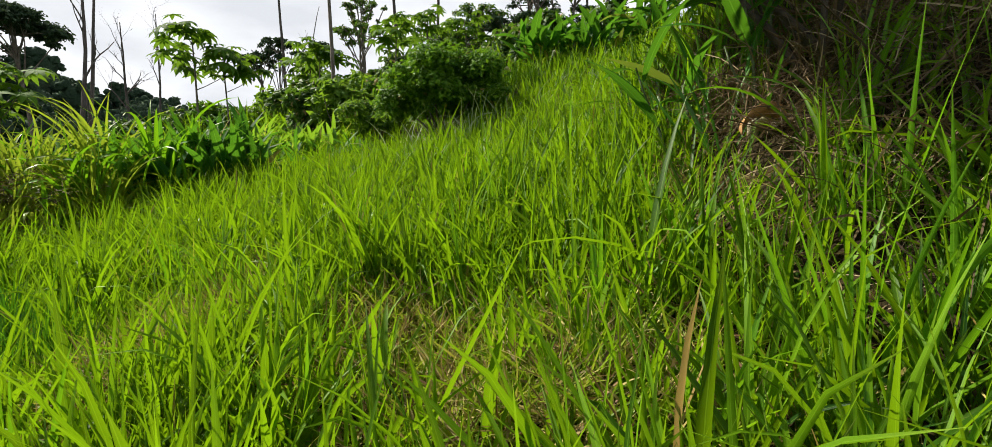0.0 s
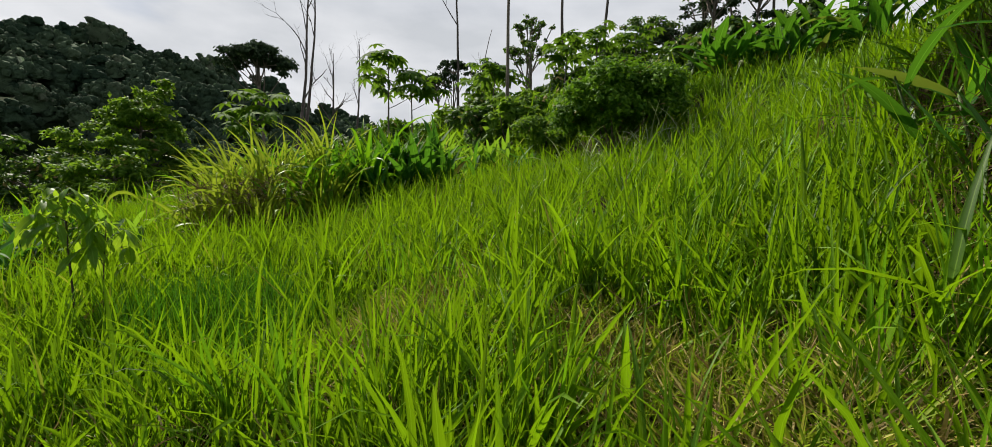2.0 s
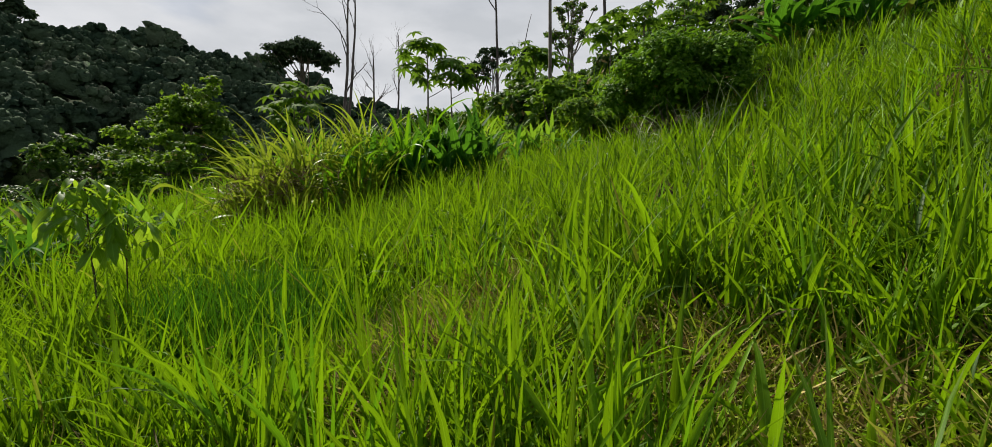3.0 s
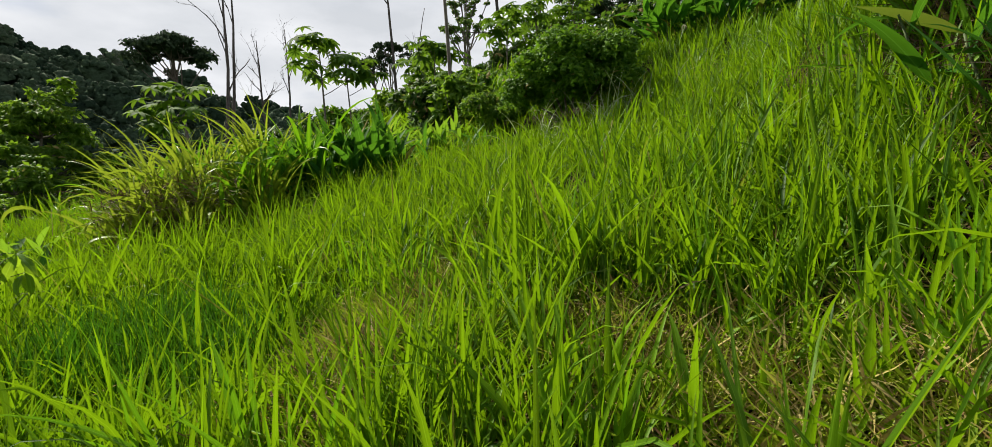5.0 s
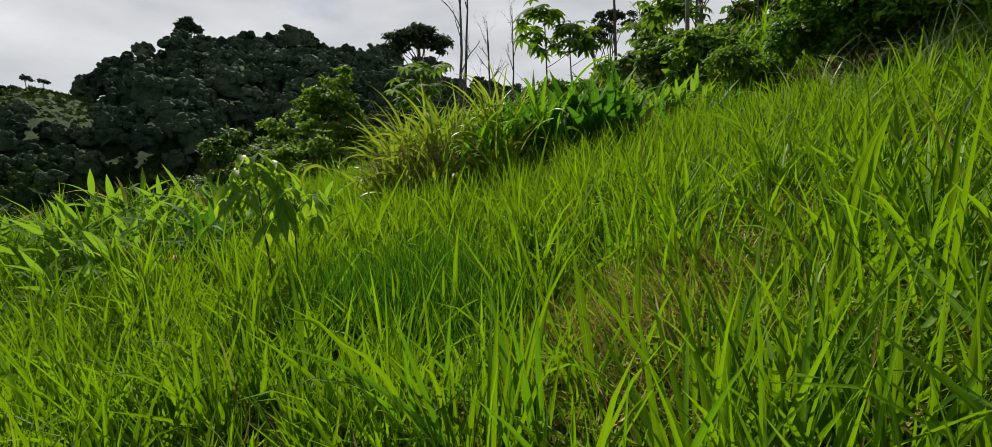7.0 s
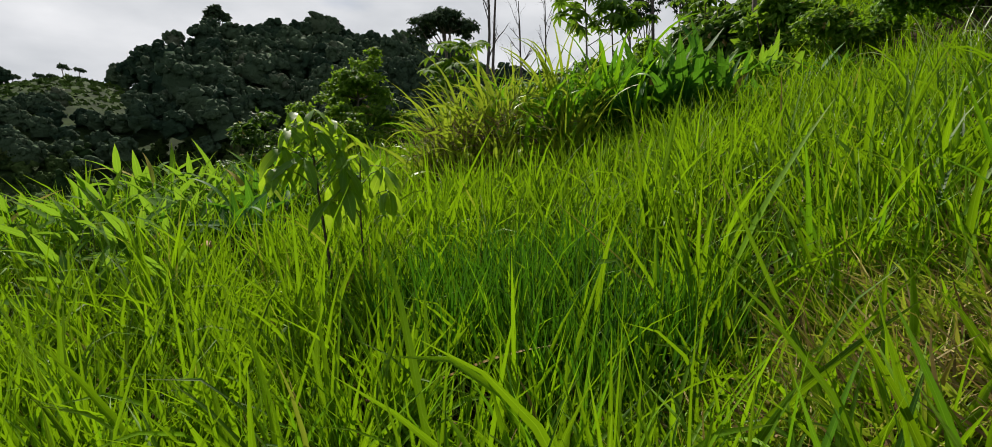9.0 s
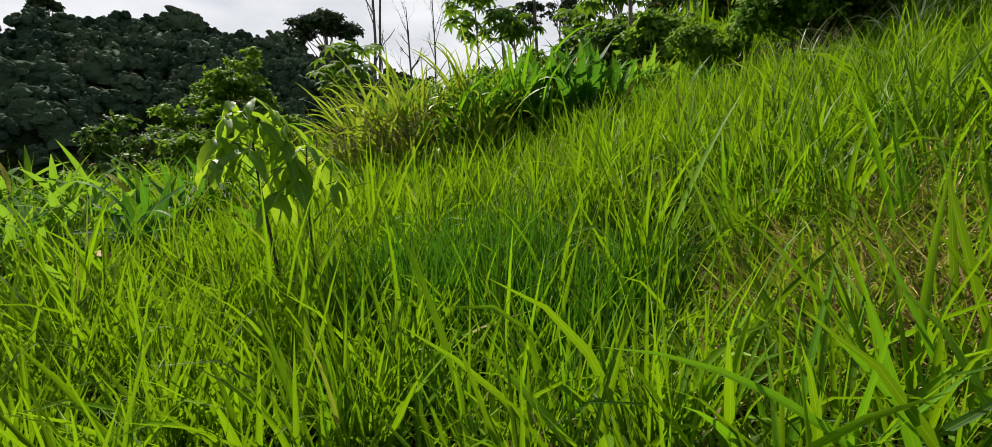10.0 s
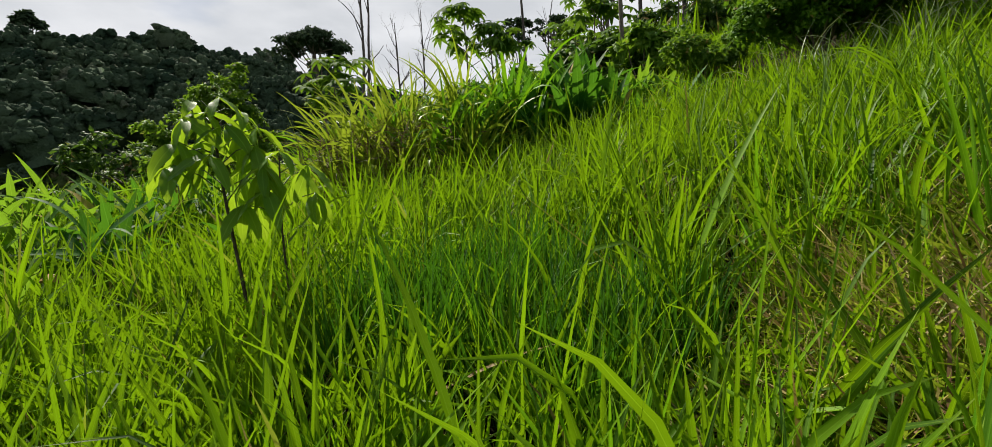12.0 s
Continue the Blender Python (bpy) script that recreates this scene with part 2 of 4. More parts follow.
# the forest canopy's bluish cast is painted-in haze
M_CANOPY = canopy_material("forest_canopy", (0.020, 0.042, 0.026), (0.070, 0.106, 0.060), (0.13, 0.145, 0.10))
M_SCRUB = canopy_material("valley_scrub_leaf", (0.020, 0.045, 0.014), (0.065, 0.105, 0.028), (0.10, 0.105, 0.05))
M_HILL_GRASS = canopy_material("far_pasture", (0.045, 0.085, 0.018), (0.10, 0.16, 0.032), (0.15, 0.18, 0.06))
M_BARK = rough_material("bark", (0.06, 0.05, 0.04), (0.19, 0.16, 0.13), 5.0, stretch_z=0.25)
M_SNAG = rough_material("dead_wood", (0.045, 0.036, 0.032), (0.13, 0.11, 0.10), 2.0, stretch_z=0.2)
M_STEM = rough_material("green_stem", (0.035, 0.055, 0.02), (0.10, 0.14, 0.05), 30.0, rough=0.6, bump=0.1)
M_DARK_STEM = rough_material("dark_stem", (0.025, 0.02, 0.015), (0.08, 0.065, 0.04), 30.0, rough=0.7, bump=0.2)
M_SOIL = rough_material("soil_and_litter", (0.015, 0.012, 0.006), (0.050, 0.038, 0.018), 3.0, bump=1.0, c=(0.10, 0.08, 0.034))
n, l = M_SOIL.node_tree.nodes, M_SOIL.node_tree.links
n["Principled BSDF"].inputs["Specular IOR Level"].default_value = 0.04
g_pos, g_len, g_map, g_mix, g_green, g_ns = n.new("ShaderNodeNewGeometry"), n.new("ShaderNodeVectorMath"), n.new("ShaderNodeMapRange"), n.new("ShaderNodeMix"), n.new("ShaderNodeValToRGB"), n.new("ShaderNodeTexNoise")
g_len.operation = "DISTANCE"
g_len.inputs[1].default_value = (-3, 5, 1)
g_map.inputs["From Min"].default_value, g_map.inputs["From Max"].default_value = 9.0, 16.0
g_ns.inputs["Scale"].default_value, g_ns.inputs["Detail"].default_value = 0.35, 8.0
g_green.color_ramp.elements[0].position, g_green.color_ramp.elements[1].position = 0.35, 0.68
g_green.color_ramp.elements[0].color, g_green.color_ramp.elements[1].color = (0.014, 0.026, 0.009, 1), (0.040, 0.066, 0.018, 1)
g_mix.data_type = "RGBA"
l.new(g_pos.outputs["Position"], g_len.inputs[0])
l.new(g_len.outputs["Value"], g_map.inputs["Value"])
l.new(g_pos.outputs["Position"], g_ns.inputs["Vector"])
l.new(g_ns.outputs["Fac"], g_green.inputs["Fac"])
l.new(g_map.outputs["Result"], g_mix.inputs["Factor"])
l.new(n["Principled BSDF"].inputs["Base Color"].links[0].from_socket, g_mix.inputs["A"])
l.new(g_green.outputs["Color"], g_mix.inputs["B"])
l.new(g_mix.outputs["Result"], n["Principled BSDF"].inputs["Base Color"])
M_DEADLEAF = rough_material("dead_leaf", (0.16, 0.075, 0.025), (0.42, 0.24, 0.08), 14.0, rough=0.65, bump=0.3)
M_PALELEAF = rough_material("bleached_leaf", (0.40, 0.34, 0.20), (0.66, 0.60, 0.42), 14.0, rough=0.6, bump=0.3)

# ---- terrain ----
YAWS = np.array([-180, -60, 0, 25, 37, 44, 51, 58, 66, 70, 76, 80, 84, 92, 110, 140, 180.0])
TOPS = np.array([6, 9, 12, 14, 21, 27, 33.5, 36, 34, 29.5, 23.5, 25.5, 22.5, 18, 10, 5, 6.0])   # height of the far ridge by bearing


def smooth(a, b, x):
    s = np.clip((x - a) / (b - a), 0, 1)
    return s * s * (3 - 2 * s)


def land(x, y):
    """Height of the ground: a hillside that climbs ahead and to the right, a valley to the left, a wooded ridge beyond it."""
    x, y = np.asarray(x, float), np.asarray(y, float)
    plane = 0.04 + 0.143 * x + 0.314 * y
    quad = 0.1298 + 0.1736 * x + 0.2522 * y + 0.0094 * x * y + 0.0109 * x * x + 0.0047 * y * y
    near = np.exp(-((x + 5) / 11) ** 4 - ((y - 7) / 11) ** 4)
    h = plane + (quad - plane) * near
    h = h + 0.85 * smooth(0.9, 2.7, x) * smooth(0.3, 2.2, y) * (1 - smooth(4.5, 10, y))
    h = h + 0.4 * np.exp(-((x - 0.8) / 1.6) ** 2 - ((y - 13.5) / 2.0) ** 2)
    h = h - 0.26 * np.exp(-((x + 2.9) / 0.9) ** 2 - ((y - 2.7) / 0.8) ** 2)
    h = h + 0.55 * np.exp(-((x + 10.8) / 3.2) ** 2 - ((y - 2.2) / 3.6) ** 2) + 0.06 * np.exp(-((x + 6.6) / 2.2) ** 2 - ((y - 7.2) / 1.8) ** 2)
    h = h - 0.25 * np.exp(-((x + 0.4) / 3.0) ** 2 - ((y - 9.4) / 2.2) ** 2)
    left = -0.95 * x + 0.3 * y
    h = h - 0.16 * np.log1p(np.exp((left - 17) / 3.0)) * 3.0
    h = 14.5 - np.log1p(np.exp((14.5 - h) / 2.5)) * 2.5
    h = np.log1p(np.exp((h + 7) / 2.0)) * 2.0 - 7
    r, yaw = np.hypot(x, y), np.degrees(np.arctan2(-x, y))
    ridge = np.interp(yaw, YAWS, TOPS)
    far = ridge * smooth(62, 165, r) - 5 * smooth(40, 60, r) * (1 - smooth(62, 110, r)) * smooth(30, 50, yaw)
    k = smooth(50, 80, r)
    h = h * (1 - k) + (np.maximum(far, -6) + 0.3) * k
    bumps = 0.05 * np.sin(2.1 * x + 0.7) * np.sin(1.7 * y + 0.3) + 0.03 * np.sin(4.3 * x - 1.1 * y)
    return h + bumps * (r < 45)


def mesh_from(name, V, T, mat, uv=None, shade=True):
    """A mesh from arrays of vertices, triangles and (corner by corner) UVs."""
    V, T = np.asarray(V, np.float32), np.asarray(T, np.int32)
    me = bpy.data.meshes.new(name)
    me.vertices.add(len(V))
    me.vertices.foreach_set("co", V.ravel())
    me.loops.add(T.size)
    me.loops.foreach_set("vertex_index", T.ravel())
    me.polygons.add(len(T))
    me.polygons.foreach_set("loop_start", np.arange(0, T.size, 3, dtype=np.int32))
    me.polygons.foreach_set("loop_total", np.full(len(T), 3, np.int32))
    me.polygons.foreach_set("use_smooth", np.full(len(T), shade))
    if uv is not None:
        layer = me.uv_layers.new(name="UVMap")
        layer.data.foreach_set("uv", np.asarray(uv, np.float32)[T.ravel()].ravel())
    me.materials.append(mat)
    me.update(calc_edges=True)
    return me


def join(bits):
    """Joins (V, T, UV) triples."""
    V, T, U, k = [], [], [], 0
    for v, t, u in bits:
        V.append(v), T.append(np.asarray(t) + k), U.append(u)
        k += len(v)
    return np.concatenate(V), np.concatenate(T), np.concatenate(U)


def part(name, data, parent, label="", m=None):
    """Links a mesh as one part under a thing."""
    ob = new(name, data)
    ob.parent = parent
    if m is not None:
        ob.matrix_basis = m
    if label:
        ob["label"] = label
    return ob


def thing(name, x, y, label, category, group="", z=None, sink=0.0):
    ob = new(name)
    ob.empty_display_size = 0.2
    ob.location = (x, y, float(land(x, y)) - sink if z is None else z)
    return tagged(ob, label, category, group)


# ground: one sheet out to the horizon, finest where the walk goes
def axis_steps(lo, hi, fine_lo, fine_hi, fine):
    a = list(np.arange(fine_lo, fine_hi + 1e-6, fine))
    s, p = fine, fine_lo
    while p > lo:
        s *= 1.06
        p -= s
        a.insert(0, p)
    s, p = fine, fine_hi
    while p < hi:
        s *= 1.06
        p += s
        a.append(p)
    return np.array(a)


gx, gy = axis_steps(-700, 700, -12, 6, 0.15), axis_steps(-700, 700, -3, 14, 0.15)
GX, GY = np.meshgrid(gx, gy)
GV = np.stack([GX.ravel(), GY.ravel(), land(GX, GY).ravel()], 1)
near_ground = (np.hypot(GV[:, 0] + 1, GV[:, 1] - 2) < 12)
GV[:, 2] += np.random.default_rng(3).normal(0, 0.018, len(GV)) * near_ground
ny, nx = GX.shape
idx = np.arange(nx * ny).reshape(ny, nx)
a, b, c, d = idx[:-1, :-1].ravel(), idx[:-1, 1:].ravel(), idx[1:, 1:].ravel(), idx[1:, :-1].ravel()
ground = new("ground", mesh_from("ground", GV, np.concatenate([np.stack([a, b, c], 1), np.stack([a, c, d], 1)]), M_SOIL))
tagged(ground, "brown soil hillside with dry litter under the grass", "ground", kind="structure")


# ---- plant geometry ----
def blades(root, length, width, yaw, tilt, curl, twist, nseg, fold=0.0):
    """Grass blades: each a tapering ribbon that leans by tilt and bends over by curl."""
    n = len(root)
    s = np.linspace(0, 1, nseg + 1)
    th = tilt[:, None] + curl[:, None] * s[None, :] ** 1.6
    dx, dz = np.sin(th), np.cos(th)
    mid_x, mid_z = (dx[:, 1:] + dx[:, :-1]) / 2, (dz[:, 1:] + dz[:, :-1]) / 2
    step = (length / nseg)[:, None]
    px = np.concatenate([np.zeros((n, 1)), np.cumsum(mid_x * step, 1)], 1)
    pz = np.concatenate([np.zeros((n, 1)), np.cumsum(mid_z * step, 1)], 1)
    cy, sy = np.cos(yaw)[:, None], np.sin(yaw)[:, None]
    P = np.stack([root[:, :1] + px * cy, root[:, 1:2] + px * sy, root[:, 2:] + pz], 2)
    tw = twist[:, None] * (0.4 + s[None, :])
    side = np.stack([-sy * np.cos(tw) + np.sin(tw) * dz * cy, cy * np.cos(tw) + np.sin(tw) * dz * sy, -np.sin(tw) * dx], 2)
    prof = np.minimum(1, 0.45 + 1.8 * s) * (1 - s ** 2.2)
    half = (width[:, None] * prof[None, :] / 2)[:, :, None]
    if fold:
        up = np.cross(np.stack([dx * cy, dx * sy, dz], 2), side) * half * fold
        rows = np.stack([P - side * half + up, P, P + side * half + up], 2)[:, :-1].reshape(n, 3 * nseg, 3)
        V = np.concatenate([rows, P[:, -1:]], 1)
        t = []
        for i in range(nseg - 1):
            q = 3 * i
            t += [(q, q + 1, q + 4), (q, q + 4, q + 3), (q + 1, q + 2, q + 5), (q + 1, q + 5, q + 4)]
        q = 3 * nseg - 3
        t += [(q, q + 1, q + 3), (q + 1, q + 2, q + 3)]
        T = (np.array(t)[None] + (np.arange(n) * (3 * nseg + 1))[:, None, None]).reshape(-1, 3)
        u = np.concatenate([np.stack([np.stack([np.full(nseg, a_), s[:-1]], 1) for a_ in (0, 0.5, 1)], 1).reshape(-1, 2), [[0.5, 1]]])
        return V.reshape(-1, 3), T, np.tile(u, (n, 1))
    Lv, Rv = (P - side * half)[:, :-1], (P + side * half)[:, :-1]
    V = np.concatenate([np.stack([Lv, Rv], 2).reshape(n, 2 * nseg, 3), P[:, -1:]], 1)
    k = 2 * nseg + 1
    t = []
    for i in range(nseg - 1):
        q = 2 * i
        t += [(q, q + 1, q + 3), (q, q + 3, q + 2)]
    t.append((2 * nseg - 2, 2 * nseg - 1, 2 * nseg))
    T = (np.array(t)[None] + (np.arange(n) * k)[:, None, None]).reshape(-1, 3)
    u = np.concatenate([np.stack([np.stack([np.zeros(nseg), s[:-1]], 1), np.stack([np.ones(nseg), s[:-1]], 1)], 1).reshape(-1, 2), [[0.5, 1]]])
    return V.reshape(-1, 3), T, np.tile(u, (n, 1))


def leaf_cloud(rng, centres, radii, count, size, flat=0.8, shell=0.55, up=0.5, aspect=0.5):
    """Many small folded leaves on and in ellipsoids: crowns of bushes and trees."""
    centres, radii = np.asarray(centres, float), np.asarray(radii, float)
    wgt = radii ** 2 / (radii ** 2).sum()
    which = rng.choice(len(centres), count, p=wgt)
    d = rng.normal(size=(count, 3))
    d /= np.linalg.norm(d, axis=1)[:, None]
    d[:, 2] = np.where(d[:, 2] < -0.35, -d[:, 2], d[:, 2])
    r = radii[which] * (shell + (1 - shell) * rng.random(count) ** 0.6) * (1 + 0.16 * rng.normal(size=count))
    P = centres[which] + d * r[:, None] * np.array([1, 1, flat])
    nrm = d * (1 - up) + np.array([0, 0, up]) + rng.normal(0, 0.45, (count, 3))
    nrm /= np.linalg.norm(nrm, axis=1)[:, None]
    ax = np.cross(nrm, rng.normal(size=(count, 3)))
    ax /= np.linalg.norm(ax, axis=1)[:, None] + 1e-9
    sd = np.cross(nrm, ax)
    L = size * rng.uniform(0.6, 1.35, count)[:, None]
    W = L * aspect
    droop = nrm * L * 0.22
    V = np.stack([P, P + ax * L * 0.5 - sd * W / 2 - droop * 0.3, P + ax * L * 0.5 + sd * W / 2 - droop * 0.3, P + ax * L - droop, P + ax * L * 0.5 + droop * 0.15], 1)
    t = np.array([(0, 1, 4), (0, 4, 2), (1, 3, 4), (4, 3, 2)])
    T = (t[None] + (np.arange(count) * 5)[:, None, None]).reshape(-1, 3)
    u = np.tile(np.array([[0.5, 0], [0, 0.5], [1, 0.5], [0.5, 1], [0.5, 0.5]]), (count, 1))
    return V.reshape(-1, 3), T, u


def cards(rng, centres, radii, count, size, flat=0.7):
    """Coarse leaf sprays for far crowns: two triangles each."""
    which = rng.choice(len(centres), count, p=radii ** 2 / (radii ** 2).sum())
    d = rng.normal(size=(count, 3))
    d /= np.linalg.norm(d, axis=1)[:, None]
    d[:, 2] = np.abs(d[:, 2]) * np.where(rng.random(count) < 0.8, 1, -0.6)
    P = centres[which] + d * (radii[which] * rng.uniform(0.75, 1.08, count))[:, None] * np.array([1, 1, flat])
    nrm = d + rng.normal(0, 0.14, (count, 3))
    nrm /= np.linalg.norm(nrm, axis=1)[:, None]
    ax = np.cross(nrm, rng.normal(size=(count, 3)))
    ax /= np.linalg.norm(ax, axis=1)[:, None] + 1e-9
    sd = np.cross(nrm, ax)
    L = (size * rng.uniform(0.5, 1.4, count))[:, None]
    V = np.stack([P - ax * L * 0.5, P - sd * L * 0.32 - nrm * L * 0.1, P + sd * L * 0.36 - nrm * L * 0.1, P + ax * L * 0.55], 1)
    t = np.array([(0, 1, 2), (1, 3, 2)])
    T = (t[None] + (np.arange(count) * 4)[:, None, None]).reshape(-1, 3)
    return V.reshape(-1, 3), T, np.tile(np.array([[0.5, 0], [0, 0.5], [1, 0.5], [0.5, 1]]), (count, 1))


def tube(points, radii, sides=7):
    """A tapering limb along points."""
    pts, radii = np.asarray(points, float), np.asarray(radii, float)
    tang = np.gradient(pts, axis=0)
    tang /= np.linalg.norm(tang, axis=1)[:, None]
    ref = np.where(np.abs(tang[:, 2:]) > 0.9, [[1.0, 0, 0]], [[0, 0, 1.0]])
    s1 = np.cross(tang, ref)
    s1 /= np.linalg.norm(s1, axis=1)[:, None]
    s2 = np.cross(tang, s1)
    an = np.linspace(0, 2 * np.pi, sides, endpoint=False)
    V = pts[:, None] + radii[:, None, None] * (np.cos(an)[None, :, None] * s1[:, None] + np.sin(an)[None, :, None] * s2[:, None])
    n = len(pts)
    t = []
    for i in range(n - 1):
        for j in range(sides):
            k = (j + 1) % sides
            t += [(i * sides + j, i * sides + k, (i + 1) * sides + k), (i * sides + j, (i + 1) * sides + k, (i + 1) * sides + j)]
    u = np.stack(np.meshgrid(np.linspace(0, 1, sides), np.linspace(0, 1, n)), 2).reshape(-1, 2)
    t += [((n - 1) * sides, (n - 1) * sides + j, (n - 1) * sides + j + 1) for j in range(1, sides - 1)]
    return V.reshape(-1, 3), np.array(t), u


def limb(rng, start, way, length, r0, r1, wobble=0.12, n=7, lift=0.0):
    """Points of a crooked limb."""
    p, v, out = np.array(start, float), np.array(way, float), []
    v /= np.linalg.norm(v)
    for i in range(n):
        out.append(p.copy())
        p = p + v * length / (n - 1)
        v = v + rng.normal(0, wobble, 3) + np.array([0, 0, lift])
        v /= np.linalg.norm(v)
    return np.array(out), np.linspace(r0, r1, n)


def broad_leaf(length, width, bend, fold=0.18, nseg=9, wave=0.0, power=1.0, seed=0):
    """One lance-shaped leaf along +x that bends down, creased along its midrib, with a wavy edge."""
    rng = np.random.default_rng(seed)
    s = np.linspace(0, 1, nseg + 1)
    th = bend * s ** 1.3
    x = np.concatenate([[0], np.cumsum(np.cos((th[1:] + th[:-1]) / 2))]) * length / nseg
    z = -np.concatenate([[0], np.cumsum(np.sin((th[1:] + th[:-1]) / 2))]) * length / nseg
    half = width / 2 * (s / 0.42) ** (0.8 * power) * ((1 - s) / 0.58) ** 1.1 * 1.02
    half[0], half[-1] = 0.004, 0.0015
    rows = []
    for i in range(nseg + 1):
        up = half[i] * fold + wave * width * rng.normal()
        up2 = half[i] * fold + wave * width * rng.normal()
        nx_, nz_ = np.sin(th[i]), np.cos(th[i])
        rows += [(x[i] + nx_ * up, -half[i], z[i] + nz_ * up), (x[i], 0, z[i]), (x[i] + nx_ * up2, half[i], z[i] + nz_ * up2)]
    t, u = [], []
    for i in range(nseg):
        q = 3 * i
        t += [(q, q + 1, q + 4), (q, q + 4, q + 3), (q + 1, q + 2, q + 5), (q + 1, q + 5, q + 4)]
    for v in s:
        u += [(0, v), (0.5, v), (1, v)]
    return np.array(rows), np.array(t), np.array(u)


# ---- the meadow ----
WALK = np.array([(e[0], e[1]) for _, e, _, _ in PATH])


def meadow(rng, x0, x1, y0, y1, per_m2, mean_len, mean_wid, nseg, keep, lean=0.42, fold=0.0):
    """Roots in tufts over a rectangle; keep(x, y) gives the share that stands at a place."""
    n = int((x1 - x0) * (y1 - y0) * per_m2)
    tufts = max(1, n // 12)
    tx, ty = rng.uniform(x0, x1, tufts), rng.uniform(y0, y1, tufts)
    w_ = rng.integers(0, tufts, n)
    ang, rad = rng.uniform(0, 2 * np.pi, n), np.abs(rng.normal(0, 0.055, n))
    x, y = tx[w_] + np.cos(ang) * rad, ty[w_] + np.sin(ang) * rad
    ok = rng.random(n) < keep(x, y)
    x, y, ang, w_ = x[ok], y[ok], ang[ok], w_[ok]
    n = len(x)
    tuft_len = np.exp(rng.normal(0, 0.32, tufts))[w_]
    patch = 1 + 0.22 * np.sin(0.9 * x + 1.3) * np.sin(0.8 * y - 0.4) + 0.10 * np.sin(2.3 * x - 1.9 * y)
    L = mean_len * tuft_len * patch * np.exp(rng.normal(0, 0.28, n))
    W = mean_wid * np.exp(rng.normal(0, 0.3, n)) * np.clip(L / mean_len, 0.6, 1.5) ** 0.5
    yaw = np.where(rng.random(n) < 0.55, ang, rng.uniform(0, 2 * np.pi, n))
    tilt = np.abs(rng.normal(0.08, lean, n))
    curl = np.abs(rng.normal(0.25, 0.45, n))
    bent = rng.random(n) < 0.10
    curl[bent] += rng.uniform(0.9, 1.7, bent.sum())
    L = np.minimum(L, mean_len * 2.1) * (0.4 + 0.6 * trodden(x, y)) * (0.16 + 0.84 * smooth(0.2, 0.75, walk_gap(x, y)))
    root = np.stack([x, y, land(x, y) - 0.01 + rng.uniform(0, 0.25, n) * L], 1)
    return blades(root, L, W, yaw, tilt, curl, rng.normal(0, 0.9, n), nseg, fold)


def walk_gap(x, y):
    d = np.full(np.shape(x), 1e9)
    for (ax_, ay_), (bx_, by_) in zip(WALK[:-1], WALK[1:]):
        vx, vy = bx_ - ax_, by_ - ay_
        k = np.clip(((x - ax_) * vx + (y - ay_) * vy) / (vx * vx + vy * vy + 1e-9), 0, 1)
        d = np.minimum(d, np.hypot(x - ax_ - k * vx, y - ay_ - k * vy))
    return d


BARE = [(0.3, 1.4, 0.5, 0.8), (0.7, 1.15, 0.35, 0.6), (-0.1, 1.85, 0.4, 0.75), (-0.35, 2.1, 0.35, 0.6), (-1.4, 1.9, 0.4, 0.42), (-1.85, 2.3, 0.4, 0.42), (-1.6, 2.7, 0.35, 0.4), (-1.5, 3.2, 0.35, 0.4), (-2.2, 2.7, 0.3, 0.4), (-1.5, 3.75, 0.35, 0.4), (1.7, 2.2, 0.6, 0.6), (2.3, 2.6, 0.8, 0.6)]


def trodden(x, y):
    s = np.ones(np.shape(x))
    for bx_, by_, br_, bs_ in BARE:
        s = s * (1 - bs_ * np.exp(-((x - bx_) ** 2 + (y - by_) ** 2) / br_ ** 2))
    return s


def bank(x, y):
    return 1 - 0.5 * smooth(1.5, 2.1, x) * smooth(1.0, 2.0, y) * (1 - smooth(4.5, 6, y))


def field(x, y):
    """Where the short meadow grass grows; clumps, bush and bank break it."""
    s = 1 - 0.9 * np.exp(-(((x + 6.9) / 1.5) ** 2 + ((y - 6.8) / 1.1) ** 2) ** 2)
    s = s * (1 - 0.85 * np.exp(-(((x + 1.2) / 1.6) ** 2 + ((y - 11.2) / 1.3) ** 2) ** 2))
    s = s * (1 - 0.6 * np.exp(-(((x + 8.4) / 1.8) ** 2 + ((y - 2.8) / 1.7) ** 2) ** 2))
    return s * bank(x, y)


